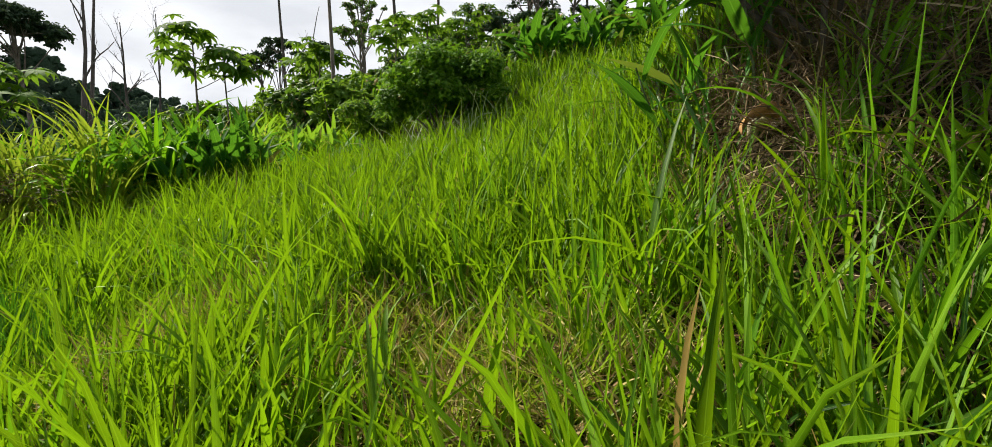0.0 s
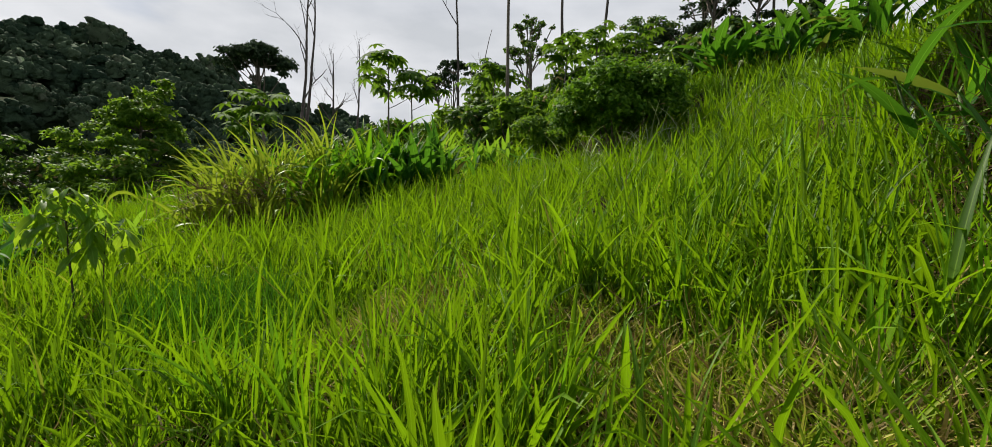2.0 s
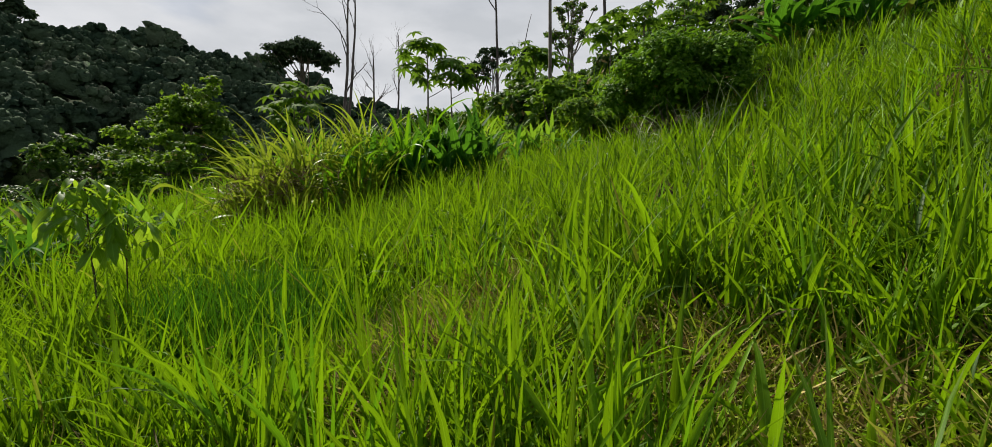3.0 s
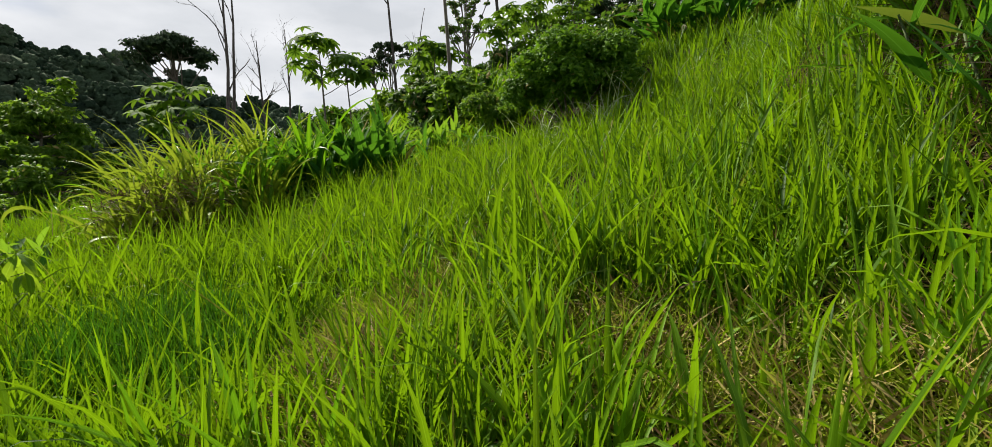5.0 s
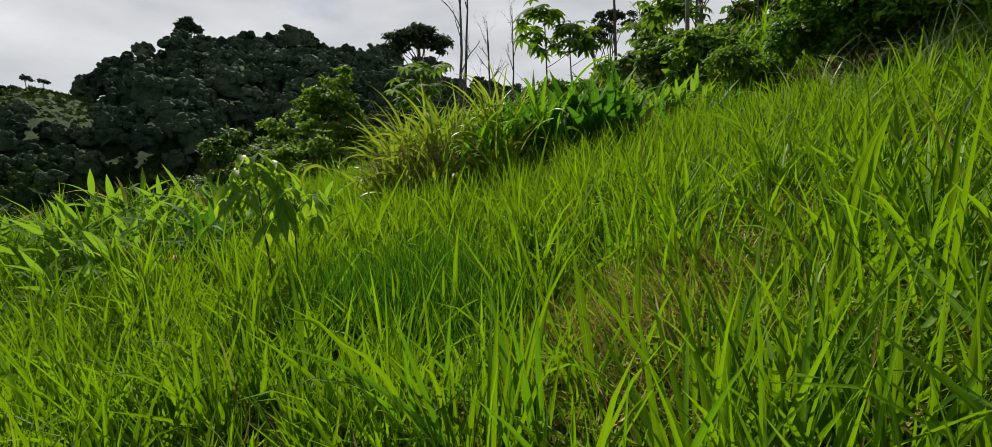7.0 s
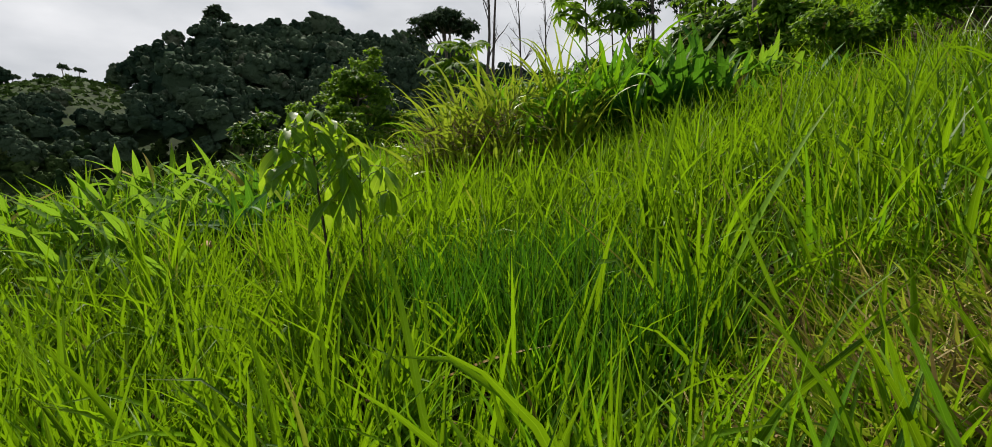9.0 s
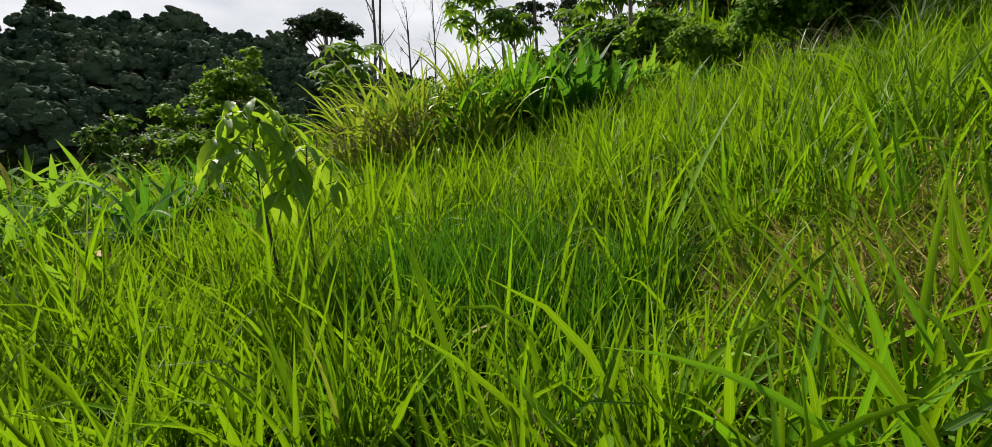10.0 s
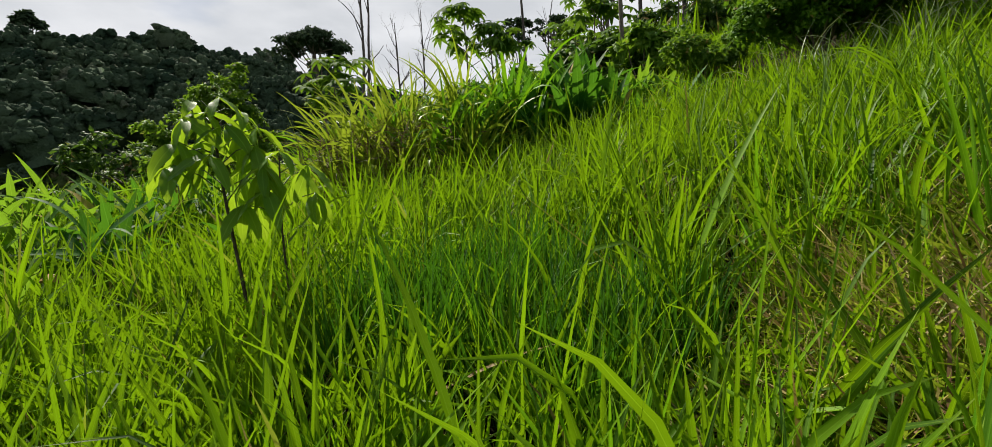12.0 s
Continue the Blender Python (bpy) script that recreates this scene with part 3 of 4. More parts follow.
rng = np.random.default_rng(11)
full = lambda x, y: np.ones(np.shape(x))
grass = [
    meadow(rng, -6.5, 3.2, -1.2, 4.2, 640, 0.35, 0.0175, 4, lambda x, y: trodden(x, y) * field(x, y), fold=0.35),
    meadow(rng, -6.5, 3.2, -1.2, 4.2, 420, 0.21, 0.014, 3, lambda x, y: trodden(x, y) * field(x, y)),
    meadow(rng, -6.5, 3.2, -1.0, 4.2, 60, 0.50, 0.021, 5, lambda x, y: trodden(x, y) * field(x, y) * smooth(0.8, 1.25, walk_gap(x, y)), fold=0.35),
    meadow(rng, -13, 4.5, 4.0, 9.5, 520, 0.34, 0.016, 4, field, fold=0.35),
    meadow(rng, -13, -6.3, -3.0, 4.2, 380, 0.35, 0.018, 3, field),
    meadow(rng, -16, 7.0, 9.3, 16.0, 250, 0.37, 0.023, 3, field),
    meadow(rng, -26, -12.8, -6.0, 16.0, 70, 0.6, 0.046, 3, field),
    meadow(rng, -13, 8.0, -9.0, -1.0, 280, 0.38, 0.030, 3, full),
    meadow(rng, 3.0, 12.0, -3.0, 12.0, 110, 0.45, 0.038, 3, full),
    meadow(rng, -34, 14, 15.8, 40.0, 20, 0.75, 0.08, 3, full),
]
g_all = join(grass)
meadow_ob = new("meadow_grass", mesh_from("meadow_grass", g_all[0], g_all[1], M_GRASS, g_all[2]))
tagged(meadow_ob, "dense bright green knee-high pasture grass covering the hillside", "grass", kind="stuff")

# dry straw and dead blades that lie under the grass
n = 30000
sx, sy_ = rng.uniform(-6, 3.4, n), rng.uniform(-0.8, 4.6, n)
keep_ = rng.random(n) < np.clip(0.22 + (1 - trodden(sx, sy_)) * 1.5, 0, 1) * (sx < 1.7)
sx, sy_ = sx[keep_], sy_[keep_]
n = len(sx)
pick = rng.integers(0, 10, 4500)
b_ar = np.array(BARE)
sx, sy_ = np.concatenate([sx, b_ar[pick, 0] + rng.normal(0, 0.32, 4500)]), np.concatenate([sy_, b_ar[pick, 1] + rng.normal(0, 0.32, 4500)])
n = len(sx)
straw = blades(np.stack([sx, sy_, land(sx, sy_) + rng.uniform(0.0, 0.09, n)], 1), rng.uniform(0.10, 0.38, n), rng.uniform(0.004, 0.013, n), rng.uniform(0, 6.28, n), rng.uniform(0.55, 1.62, n), rng.normal(0.15, 0.4, n), rng.normal(0, 0.8, n), 4)
straw_ob = new("straw_litter", mesh_from("straw_litter", straw[0], straw[1], M_STRAW, straw[2]))
tagged(straw_ob, "tangled dry tan straw lying on the soil", "straw", kind="stuff")

# sprawling yellow-green blades over the trodden places
n = 11000
pick = rng.integers(0, 10, n)
sx, sy_ = b_ar[pick, 0] + rng.normal(0, 0.36, n), b_ar[pick, 1] + rng.normal(0, 0.36, n)
low = blades(np.stack([sx, sy_, land(sx, sy_) + rng.uniform(0.0, 0.05, n)], 1), rng.uniform(0.10, 0.34, n), rng.uniform(0.007, 0.018, n), rng.uniform(0, 6.28, n), rng.uniform(0.35, 1.35, n), rng.normal(0.4, 0.5, n), rng.normal(0, 0.9, n), 4, 0.3)
tagged(new("sprawling_grass", mesh_from("sprawling_grass", low[0], low[1], M_GRASS_YELLOW, low[2])), "low sprawling yellow-green grass over dry straw", "grass", kind="stuff")


# ---- tufts of taller grass ----
def grass_tuft(x, y, count, length, width, spread, label, mat=M_GRASS_BROAD, lean=0.28, seed=0, group="", curl=0.5, name="grass_tuft", nseg=8, rise=0.0, arch=0.0):
    r_ = np.random.default_rng(seed)
    ob = thing(name, x, y, label, "grass", group)
    an, rd = r_.uniform(0, 6.283, count), np.abs(r_.normal(0, spread, count))
    ox, oy = np.cos(an) * rd, np.sin(an) * rd
    oz = land(x + ox, y + oy) - float(land(x, y)) - 0.02 + rise * r_.random(count)
    data = blades(np.stack([ox, oy, oz], 1), length * np.clip(np.exp(r_.normal(0, 0.25, count)), 0.4, 1.3), width * np.exp(r_.normal(0, 0.22, count)), an + r_.normal(0, 0.6, count), np.abs(r_.normal(0.05, lean, count)), arch + np.abs(r_.normal(curl * 0.4, curl, count)), r_.normal(0, 0.8, count), nseg, 0.3)
    if count <= 70:                 # broad blades that one can tell apart
        nv, nt = len(data[0]) // count, len(data[1]) // count
        for k in range(count):
            part("blade", mesh_from("blade", data[0][k * nv:(k + 1) * nv], data[1][:nt], mat, data[2][:nv]), ob)
    else:
        part("foliage", mesh_from("foliage", data[0], data[1], mat, data[2]), ob)
    return ob


TALL = "tall tuft of broad green grass blades in the meadow"
for i, (x, y, c_, l_, w_) in enumerate([(1.45, 1.05, 14, 0.7, 0.022), (1.15, 0.5, 10, 0.55, 0.019), (1.85, 1.5, 14, 0.75, 0.024), (1.6, 0.35, 9, 0.7, 0.028), (1.2, 1.9, 14, 0.6, 0.022),
                                        (-1.55, 2.9, 12, 0.7, 0.02), (-0.6, 2.6, 14, 0.7, 0.022), (0.4, 3.4, 14, 0.75, 0.022),
                                        (-2.2, 3.4, 14, 0.6, 0.018), (-2.7, 1.75, 14, 0.5, 0.018), (-3.1, 2.2, 20, 0.6, 0.012), (-3.5, 2.7, 30, 0.62, 0.012), (-2.9, 2.9, 30, 0.6, 0.012), (-3.3, 1.5, 16, 0.5, 0.016), (0.2, 2.3, 12, 0.6, 0.02), (-3.4, 1.25, 12, 0.42, 0.018), (-3.9, 1.6, 12, 0.40, 0.018), (-2.9, 1.5, 10, 0.42, 0.020), (-4.2, 1.0, 12, 0.42, 0.018), (0.95, 1.05, 10, 0.45, 0.022), (-3.6, 0.7, 12, 0.40, 0.020), (-1.72, 1.5, 8, 0.75, 0.03), (-0.3, 1.25, 6, 0.45, 0.026), (-2.15, 1.5, 6, 0.5, 0.026), (-1.35, 1.3, 6, 0.6, 0.03), (0.8, 1.7, 12, 0.5, 0.022), (1.0, 4.6, 16, 0.75, 0.022), (-0.3, 5.2, 14, 0.7, 0.02)]):
    grass_tuft(x, y, c_, l_, w_, 0.09, TALL, seed=100 + i, group="tall grass tufts")

# deep green tufts whose dark colour also paints the shadow by the young tree
for i in range(22):
    x, y = -3.45 + 0.85 * math.cos(2.4 * i) * math.sqrt(i / 21), 2.6 + 0.6 * math.sin(2.4 * i) * math.sqrt(i / 21)
    grass_tuft(x, y, 66, 0.54, 0.014, 0.11, "tuft of fine deep green grass, darkened as shade, beside the young tree", mat=M_GRASS_DARK, seed=420 + i, group="deep green tufts", lean=0.2, curl=0.4, nseg=6)

# grass heads that stand before the dark bush
for i, (x, y) in enumerate([(-0.9, 8.7), (-0.3, 8.8), (-1.6, 8.9), (0.1, 9.0), (-0.6, 8.5), (0.4, 9.4), (-1.2, 8.5), (-0.1, 9.3)]):
    grass_tuft(x, y, 13, 1.05, 0.020, 0.25, "tall pale grass blades nodding before a dark bush", mat=M_GRASS_PALE, seed=140 + i, group="nodding grass by the bush", curl=0.9, arch=0.7, lean=0.2)

# big yellowing clump
for i, (x, y, l_, w_) in enumerate([(-7.3, 6.2, 1.3, 0.5), (-6.8, 6.5, 1.5, 0.4), (-6.2, 6.8, 1.4, 0.42), (-7.9, 6.6, 1.4, 0.45), (-7.1, 7.2, 1.5, 0.28), (-8.5, 7.2, 1.3, 0.45), (-5.8, 6.9, 1.2, 0.5), (-6.4, 7.6, 1.5, 0.3), (-7.9, 7.7, 1.5, 0.3), (-6.6, 6.0, 0.9, 0.6), (-7.6, 5.8, 0.9, 0.6), (-5.5, 7.6, 1.5, 0.35), (-8.7, 8.0, 1.5, 0.35)]):
    grass_tuft(x, y, 68, l_ * 0.8, 0.06, 0.36, "large yellow-green clump of tall arching grass with dead blades", mat=M_GRASS_BROAD if i % 3 == 2 else M_GRASS_YELLOW, seed=160 + i, group="yellowing grass clumps", curl=1.0, arch=0.6, lean=w_ * 0.7, name="grass_clump", nseg=9, rise=l_ * 0.6)
n = 1500
dx_, dy_ = rng.normal(-7.2, 0.55, n), rng.normal(6.2, 0.4, n)
dead = blades(np.stack([dx_, dy_, land(dx_, dy_) + rng.uniform(0.05, 1.0, n)], 1), rng.uniform(0.2, 0.6, n), rng.uniform(0.008, 0.02, n), rng.uniform(0, 6.28, n), rng.uniform(0.5, 1.9, n), rng.normal(0.5, 0.5, n), rng.normal(0, 0.8, n), 4)
tagged(new("dead_grass", mesh_from("dead_grass", dead[0], dead[1], M_STALK, dead[2])), "brown dead blades matted in the yellow grass clump", "dead grass", kind="stuff")
# tussocks toward the valley edge
for i, (x, y) in enumerate([(-8.9, 2.1), (-9.6, 1.4), (-10.2, 3.0), (-9.4, 3.9), (-10.8, 4.8), (-11.5, 2.0), (-10.0, 6.3), (-12.0, 7.0), (-11.0, 8.2), (-13.5, 9.0), (-12.8, 5.2)]):
    grass_tuft(x, y, 26, 0.85, 0.024, 0.3, "loose tussock of long green grass at the slope's edge", seed=180 + i, group="slope edge tussocks", curl=0.6)


# ---- ginger-like broadleaf clumps ----
def leaf_set(shapes, mat):
    return [mesh_from("leaf", *broad_leaf(1.0, w_, b_, 0.22, 9, 0.012, 0.9, s_)[:2], mat, broad_leaf(1.0, w_, b_, 0.22, 9, 0.012, 0.9, s_)[2]) for w_, b_, s_ in shapes]


NARROW, WIDE = ((0.135, 0.5, 1), (0.115, 0.9, 2), (0.15, 0.25, 3), (0.105, 1.3, 4)), ((0.22, 0.4, 1), (0.20, 0.8, 2), (0.25, 0.25, 3), (0.18, 1.1, 4))
GINGER_LEAVES, PALE_LEAVES, HELICONIA_LEAVES = leaf_set(NARROW, M_GINGER), leaf_set(NARROW, M_GINGER_PALE), leaf_set(WIDE, M_GINGER)
STALKS = []
for k in range(3):
    r_ = np.random.default_rng(40 + k)
    pts, rad = limb(r_, (0, 0, -0.05), (0.05, 0.02, 1), 1.05, 0.014, 0.006, 0.05, 6)
    STALKS.append(mesh_from("stalk", *tube(pts, rad, 5)[:2], M_STEM))


def ginger_clump(x, y, stalks, height, leaf_len, spread, label, seed, leaves=GINGER_LEAVES, group="", per=4, steep=(0.35, 1.25)):
    """Upright stalks with long pointed leaves set along them."""
    r_ = np.random.default_rng(seed)
    ob = thing("broadleaf_clump", x, y, label, "plant", group)
    for i in range(stalks):
        an, rd = r_.uniform(0, 6.283), abs(r_.normal(0, spread))
        ox, oy = math.cos(an) * rd, math.sin(an) * rd
        oz = float(land(x + ox, y + oy)) - ob.location.z
        h = height * r_.uniform(0.6, 1.1)
        tilt = r_.uniform(0.0, 0.35)
        m = Matrix.Translation((ox, oy, oz)) @ Euler((0, tilt, an)).to_matrix().to_4x4()
        part("stalk", STALKS[i % 3], ob, m=m @ Matrix.Diagonal((1, 1, h, 1)))
        for j in range(per):
            up = h * (0.35 + 0.65 * (j + r_.random()) / per)
            ln = leaf_len * r_.uniform(0.65, 1.15)
            rise = r_.uniform(*steep)
            e = Matrix.Rotation(r_.uniform(0, 6.283), 4, "Z") @ Matrix.Rotation(-rise, 4, "Y") @ Matrix.Rotation(r_.normal(0, 0.3), 4, "X")
            part("leaf", leaves[int(r_.integers(0, len(leaves)))], ob, m=m @ Matrix.Translation((0.03 * up, 0, up)) @ e @ Matrix.Scale(ln, 4))
    return ob


DARKG = "dark green clump of long pointed ginger-like leaves in the grass"
for i, (x, y, n_, h_, l_) in enumerate([(-4.8, 7.9, 12, 0.42, 1.0), (-5.4, 8.2, 12, 0.5, 1.05), (-4.3, 8.3, 9, 0.4, 0.9), (-5.7, 7.6, 9, 0.4, 0.95), (-4.9, 8.6, 10, 0.55, 1.0), (-6.0, 8.3, 9, 0.5, 1.0)]):
    ginger_clump(x, y, n_, h_ * 1.7, l_ * 1.05, 0.22, DARKG, 200 + i, group="dark broadleaf clumps", steep=(0.7, 1.4), per=6)
for i, (x, y, n_, h_, l_) in enumerate([(-3.4, 9.9, 10, 0.9, 0.75), (-4.6, 10.2, 14, 1.2, 0.85), (-6.0, 9.8, 14, 1.4, 0.9), (-7.4, 9.2, 12, 1.5, 0.9), (-5.6, 11.2, 14, 1.4, 0.9), (-4.2, 11.8, 14, 1.0, 0.75), (-7.2, 11.0, 14, 1.1, 0.8), (-8.6, 10.4, 12, 1.0, 0.75), (-3.2, 12.4, 12, 1.0, 0.7), (-9.8, 12.2, 14, 1.2, 0.8), (-6.4, 13.4, 14, 1.2, 0.8), (-11.6, 13.4, 12, 1.2, 0.8)]):
    ginger_clump(x, y, n_, h_ * (0.85 if i in (3, 6, 7, 9, 10, 11) else 0.45), l_ * 0.9, 0.55, "pale green clump of long pointed leaves on the slope", 220 + i, PALE_LEAVES if i % 3 else GINGER_LEAVES, "pale broadleaf clumps", steep=(0.4, 1.2))
for i, (x, y, n_, h_, l_) in enumerate([(1.2, 14.3, 14, 1.1, 1.0), (2.2, 14.6, 14, 1.3, 1.0), (3.2, 13.6, 14, 1.3, 1.0), (4.3, 12.6, 14, 1.4, 1.0), (5.6, 11.6, 14, 1.4, 1.0)]):
    ginger_clump(x, y, n_, h_, l_, 0.35, "big glossy green heliconia clump at the meadow's upper edge", 240 + i, HELICONIA_LEAVES, group="heliconia clumps")
for i, (x, y, n_, h_, l_) in enumerate([(-7.0, 1.6, 9, 0.5, 0.55), (-7.6, 2.2, 11, 0.55, 0.6), (-7.3, 3.0, 9, 0.55, 0.6), (-8.2, 1.7, 11, 0.6, 0.6), (-8.6, 2.7, 12, 0.65, 0.62), (-8.1, 3.6, 11, 0.6, 0.6), (-9.3, 2.1, 12, 0.7, 0.65), (-9.4, 3.4, 12, 0.7, 0.65), (-8.8, 4.4, 11, 0.65, 0.62), (-7.7, 4.3, 9, 0.6, 0.6), (-10.2, 2.8, 12, 0.7, 0.65), (-6.7, 3.8, 7, 0.45, 0.5), (-9.8, 1.0, 12, 0.7, 0.65)]):
    ginger_clump(x, y, n_, h_, l_, 0.38, "low green patch of broad pointed leaves in the grass", 260 + i, GINGER_LEAVES if i % 3 == 2 else PALE_LEAVES, "low broadleaf patches")


# ---- the young tree with hanging leaves ----
def sapling(x, y):
    r_ = np.random.default_rng(7)
    ob = thing("sapling", x, y, "young tree with drooping glossy green leaves on dark thin stems", "young tree")
    g0 = ob.location.z
    leafs = [mesh_from("leaf", *broad_leaf(1.0, w_, b_, 0.16, 11, 0.05, 1.05, s_)[:2], M_SAPLING, broad_leaf(1.0, w_, b_, 0.16, 11, 0.05, 1.05, s_)[2]) for w_, b_, s_ in ((0.25, 0.7, 5), (0.28, 1.0, 6), (0.23, 0.45, 8))]
    tops = []
    for ox, oy, hx, hy, h, rad0 in ((0, 0, -0.14, -0.05, 1.42, 0.012), (0.16, 0.10, -0.02, 0.02, 1.12, 0.008)):
        s = np.linspace(0, 1, 9)
        pts = np.stack([ox + hx * s ** 1.3 + 0.012 * np.sin(7 * s), oy + hy * s, float(land(x + ox, y + oy)) - g0 - 0.05 + h * s], 1)
        part("stem", mesh_from("stem", *tube(pts, np.linspace(rad0, rad0 * 0.5, 9), 6)[:2], M_DARK_STEM), ob)
        tops.append(pts)
    k = 0
    for pts, whorls in zip(tops, (22, 10)):
        for i in range(whorls):
            f = 0.63 + 0.37 * (i + 0.5) / whorls
            j = f * (len(pts) - 1)
            base = pts[int(j)] + (pts[min(int(j) + 1, len(pts) - 1)] - pts[int(j)]) * (j - int(j))
            an = 2.4 * k + r_.normal(0, 0.3)
            k += 1
            ln = r_.uniform(0.14, 0.26) * (1.2 - 0.75 * (f - 0.62) / 0.38)
            tip = base + np.array([math.cos(an) * ln, math.sin(an) * ln, ln * r_.uniform(0.1, 0.75)])
            mid = (base + tip) / 2 + np.array([0, 0, 0.025])
            pet = part("petiole", mesh_from("petiole", *tube(np.array([base, mid, tip]), np.array([0.004, 0.003, 0.0025]), 5)[:2], M_STEM), ob)
            for q in range(4):
                yaw = an + (q - 1.5) * 1.15 + r_.normal(0, 0.25)
                pitch = r_.uniform(0.35, 1.2) if f < 0.93 else r_.uniform(0.2, 0.9)
                size = r_.uniform(0.17, 0.28) * (0.8 if f > 0.93 else 1.0)
                e = Matrix.Translation(tip) @ Matrix.Rotation(yaw, 4, "Z") @ Matrix.Rotation(pitch, 4, "Y") @ Matrix.Rotation(r_.normal(0, 0.35), 4, "X") @ Matrix.Scale(size, 4)
                part("leaf", leafs[int(r_.integers(0, 3))], pet, m=e)
    return ob


sapling(-4.72, 2.28)


# ---- bushes and trees ----
def bush(x, y, rx, height, leaves, leaf, label, seed, mat=M_BUSH, stems=7, lobes=14, name="bush", group="", category="bush", lobe=(0.24, 0.42)):
    """Several stems from one root and a crown of small leaves in uneven lobes."""
    r_ = np.random.default_rng(seed)
    ob = thing(name, x, y, label, category, group)
    cs, rs, bits = [], [], []
    for i in range(lobes):
        an, rd = r_.uniform(0, 6.283), rx * 0.72 * math.sqrt(r_.random())
        hz = height * r_.uniform(0.28, 0.8) * (1 - 0.35 * (rd / rx) ** 2)
        cs.append((math.cos(an) * rd, math.sin(an) * rd, hz))
        rs.append(rx * r_.uniform(*lobe))
    for i in range(stems):
        c_ = np.array(cs[i % lobes])
        pts, rad = limb(r_, (0, 0, -0.1), c_ + (0, 0, 0.4), float(np.linalg.norm(c_)) * 1.15, 0.035, 0.008, 0.10, 7)
        bits.append(tube(pts, rad, 5))
    for b_ in bits:
        part("stem", mesh_from("stem", b_[0], b_[1], M_BARK), ob)
    v, t, u = leaf_cloud(r_, cs, rs, leaves, leaf, 0.85, 0.45, 0.45)
    v[:, 2] = np.maximum(v[:, 2], 0.05 + land(x + v[:, 0], y + v[:, 1]) - float(land(x, y)))
    part("crown", mesh_from("crown", v, t, mat, u, False), ob)
    return ob


bush(-1.1, 10.4, 1.8, 2.1, 26000, 0.115, "dense rounded dark green bush with small glossy leaves", 300, lobes=46, lobe=(0.12, 0.27))
bush(-4.4, 13.4, 1.1, 1.9, 2600, 0.26, "light green leafy bush among thin stems", 302, M_SHRUB_BRIGHT, lobes=22, lobe=(0.14, 0.28))
bush(-5.8, 14.6, 1.2, 1.9, 2600, 0.26, "light green leafy bush among thin stems", 303, M_SHRUB, lobes=22, lobe=(0.14, 0.28))
bush(-2.9, 11.6, 0.9, 1.5, 3500, 0.12, "light green bush beside the dark rounded bush", 301, M_SHRUB_BRIGHT, lobes=8)


def broad_tree(x, y, height, crown_r, leaves, leaf, label, seed, mat, group="", bare_to=0.3, flat=0.8, trunk_r=0.12, lobes=16, name="tree", lean=0.0, top_taper=0.6, lobe=(0.24, 0.4)):
    r_ = np.random.default_rng(seed)
    ob = thing(name, x, y, label, "tree", group, sink=0.1)
    pts, rad = limb(r_, (0, 0, 0), (lean, 0, 1), height * 0.86, trunk_r, trunk_r * 0.35, 0.035, 9)
    part("trunk", mesh_from("trunk", *tube(pts, rad, 8)[:2], M_BARK), ob)
    cs, rs = [], []
    for i in range(lobes):
        f = bare_to + (1 - bare_to) * (i + 0.5) / lobes
        base = pts[min(8, int(f * 8.4))]
        an = 2.4 * i + r_.normal(0, 0.4)
        rd = crown_r * (1 - top_taper * (f - bare_to) / (1 - bare_to)) * r_.uniform(0.45, 0.85)
        c_ = base + np.array([math.cos(an) * rd, math.sin(an) * rd, rd * 0.35])
        lp, lr = limb(r_, base, c_ - base, float(np.linalg.norm(c_ - base)), trunk_r * 0.4, 0.01, 0.08, 6)
        part("limb", mesh_from("limb", *tube(lp, lr, 5)[:2], M_BARK), ob)
        cs.append(lp[-1])
        rs.append(crown_r * r_.uniform(*lobe) * (1 - 0.5 * top_taper * (f - bare_to) / (1 - bare_to)))
        cs.append((lp[-1] + lp[-3]) / 2 + r_.normal(0, 0.12, 3) * crown_r * 0.4)
        rs.append(crown_r * r_.uniform(*lobe) * 0.75)
    v, t, u = leaf_cloud(r_, cs, rs, leaves, leaf, flat, 0.4, 0.5)
    part("crown", mesh_from("crown", v, t, mat, u, False), ob)
    return ob


broad_tree(-26.0, 16.9, 9.0, 6.2, 17000, 0.30, "bright green leafy young tree on the valley slope", 320, M_SHRUB_BRIGHT, bare_to=0.12, lobes=64, top_taper=0.92, flat=0.45, lobe=(0.08, 0.15))
broad_tree(-27.5, 13.6, 6.0, 4.6, 6500, 0.34, "spreading green shrub tree on the valley slope", 321, M_SHRUB, bare_to=0.15, lobes=24, flat=0.45, lobe=(0.14, 0.28))
broad_tree(-23.0, 14.2, 4.6, 3.2, 4500, 0.28, "low light green shrub tree on the valley slope", 322, M_SHRUB_BRIGHT, bare_to=0.15, lobes=20, flat=0.45, lobe=(0.14, 0.28))


# cecropias: thin pale trunks with whorls of large lobed leaves
def palmate(r_seed, lobes=8, droop=0.55):
    bits = []
    for i in range(lobes):
        v, t, u = broad_leaf(0.5 * (1 - 0.18 * abs(i - (lobes - 1) / 2) / lobes * 2), 0.15, droop, 0.1, 4, 0.01, 0.85, r_seed + i)
        a_ = (i / (lobes - 1) - 0.5) * 2 * math.pi * 0.84
        ca, sa = math.cos(a_), math.sin(a_)
        v = np.stack([v[:, 0] * ca - v[:, 1] * sa, v[:, 0] * sa + v[:, 1] * ca, v[:, 2] - 0.0], 1)
        bits.append((v, t, u))
    return join(bits)


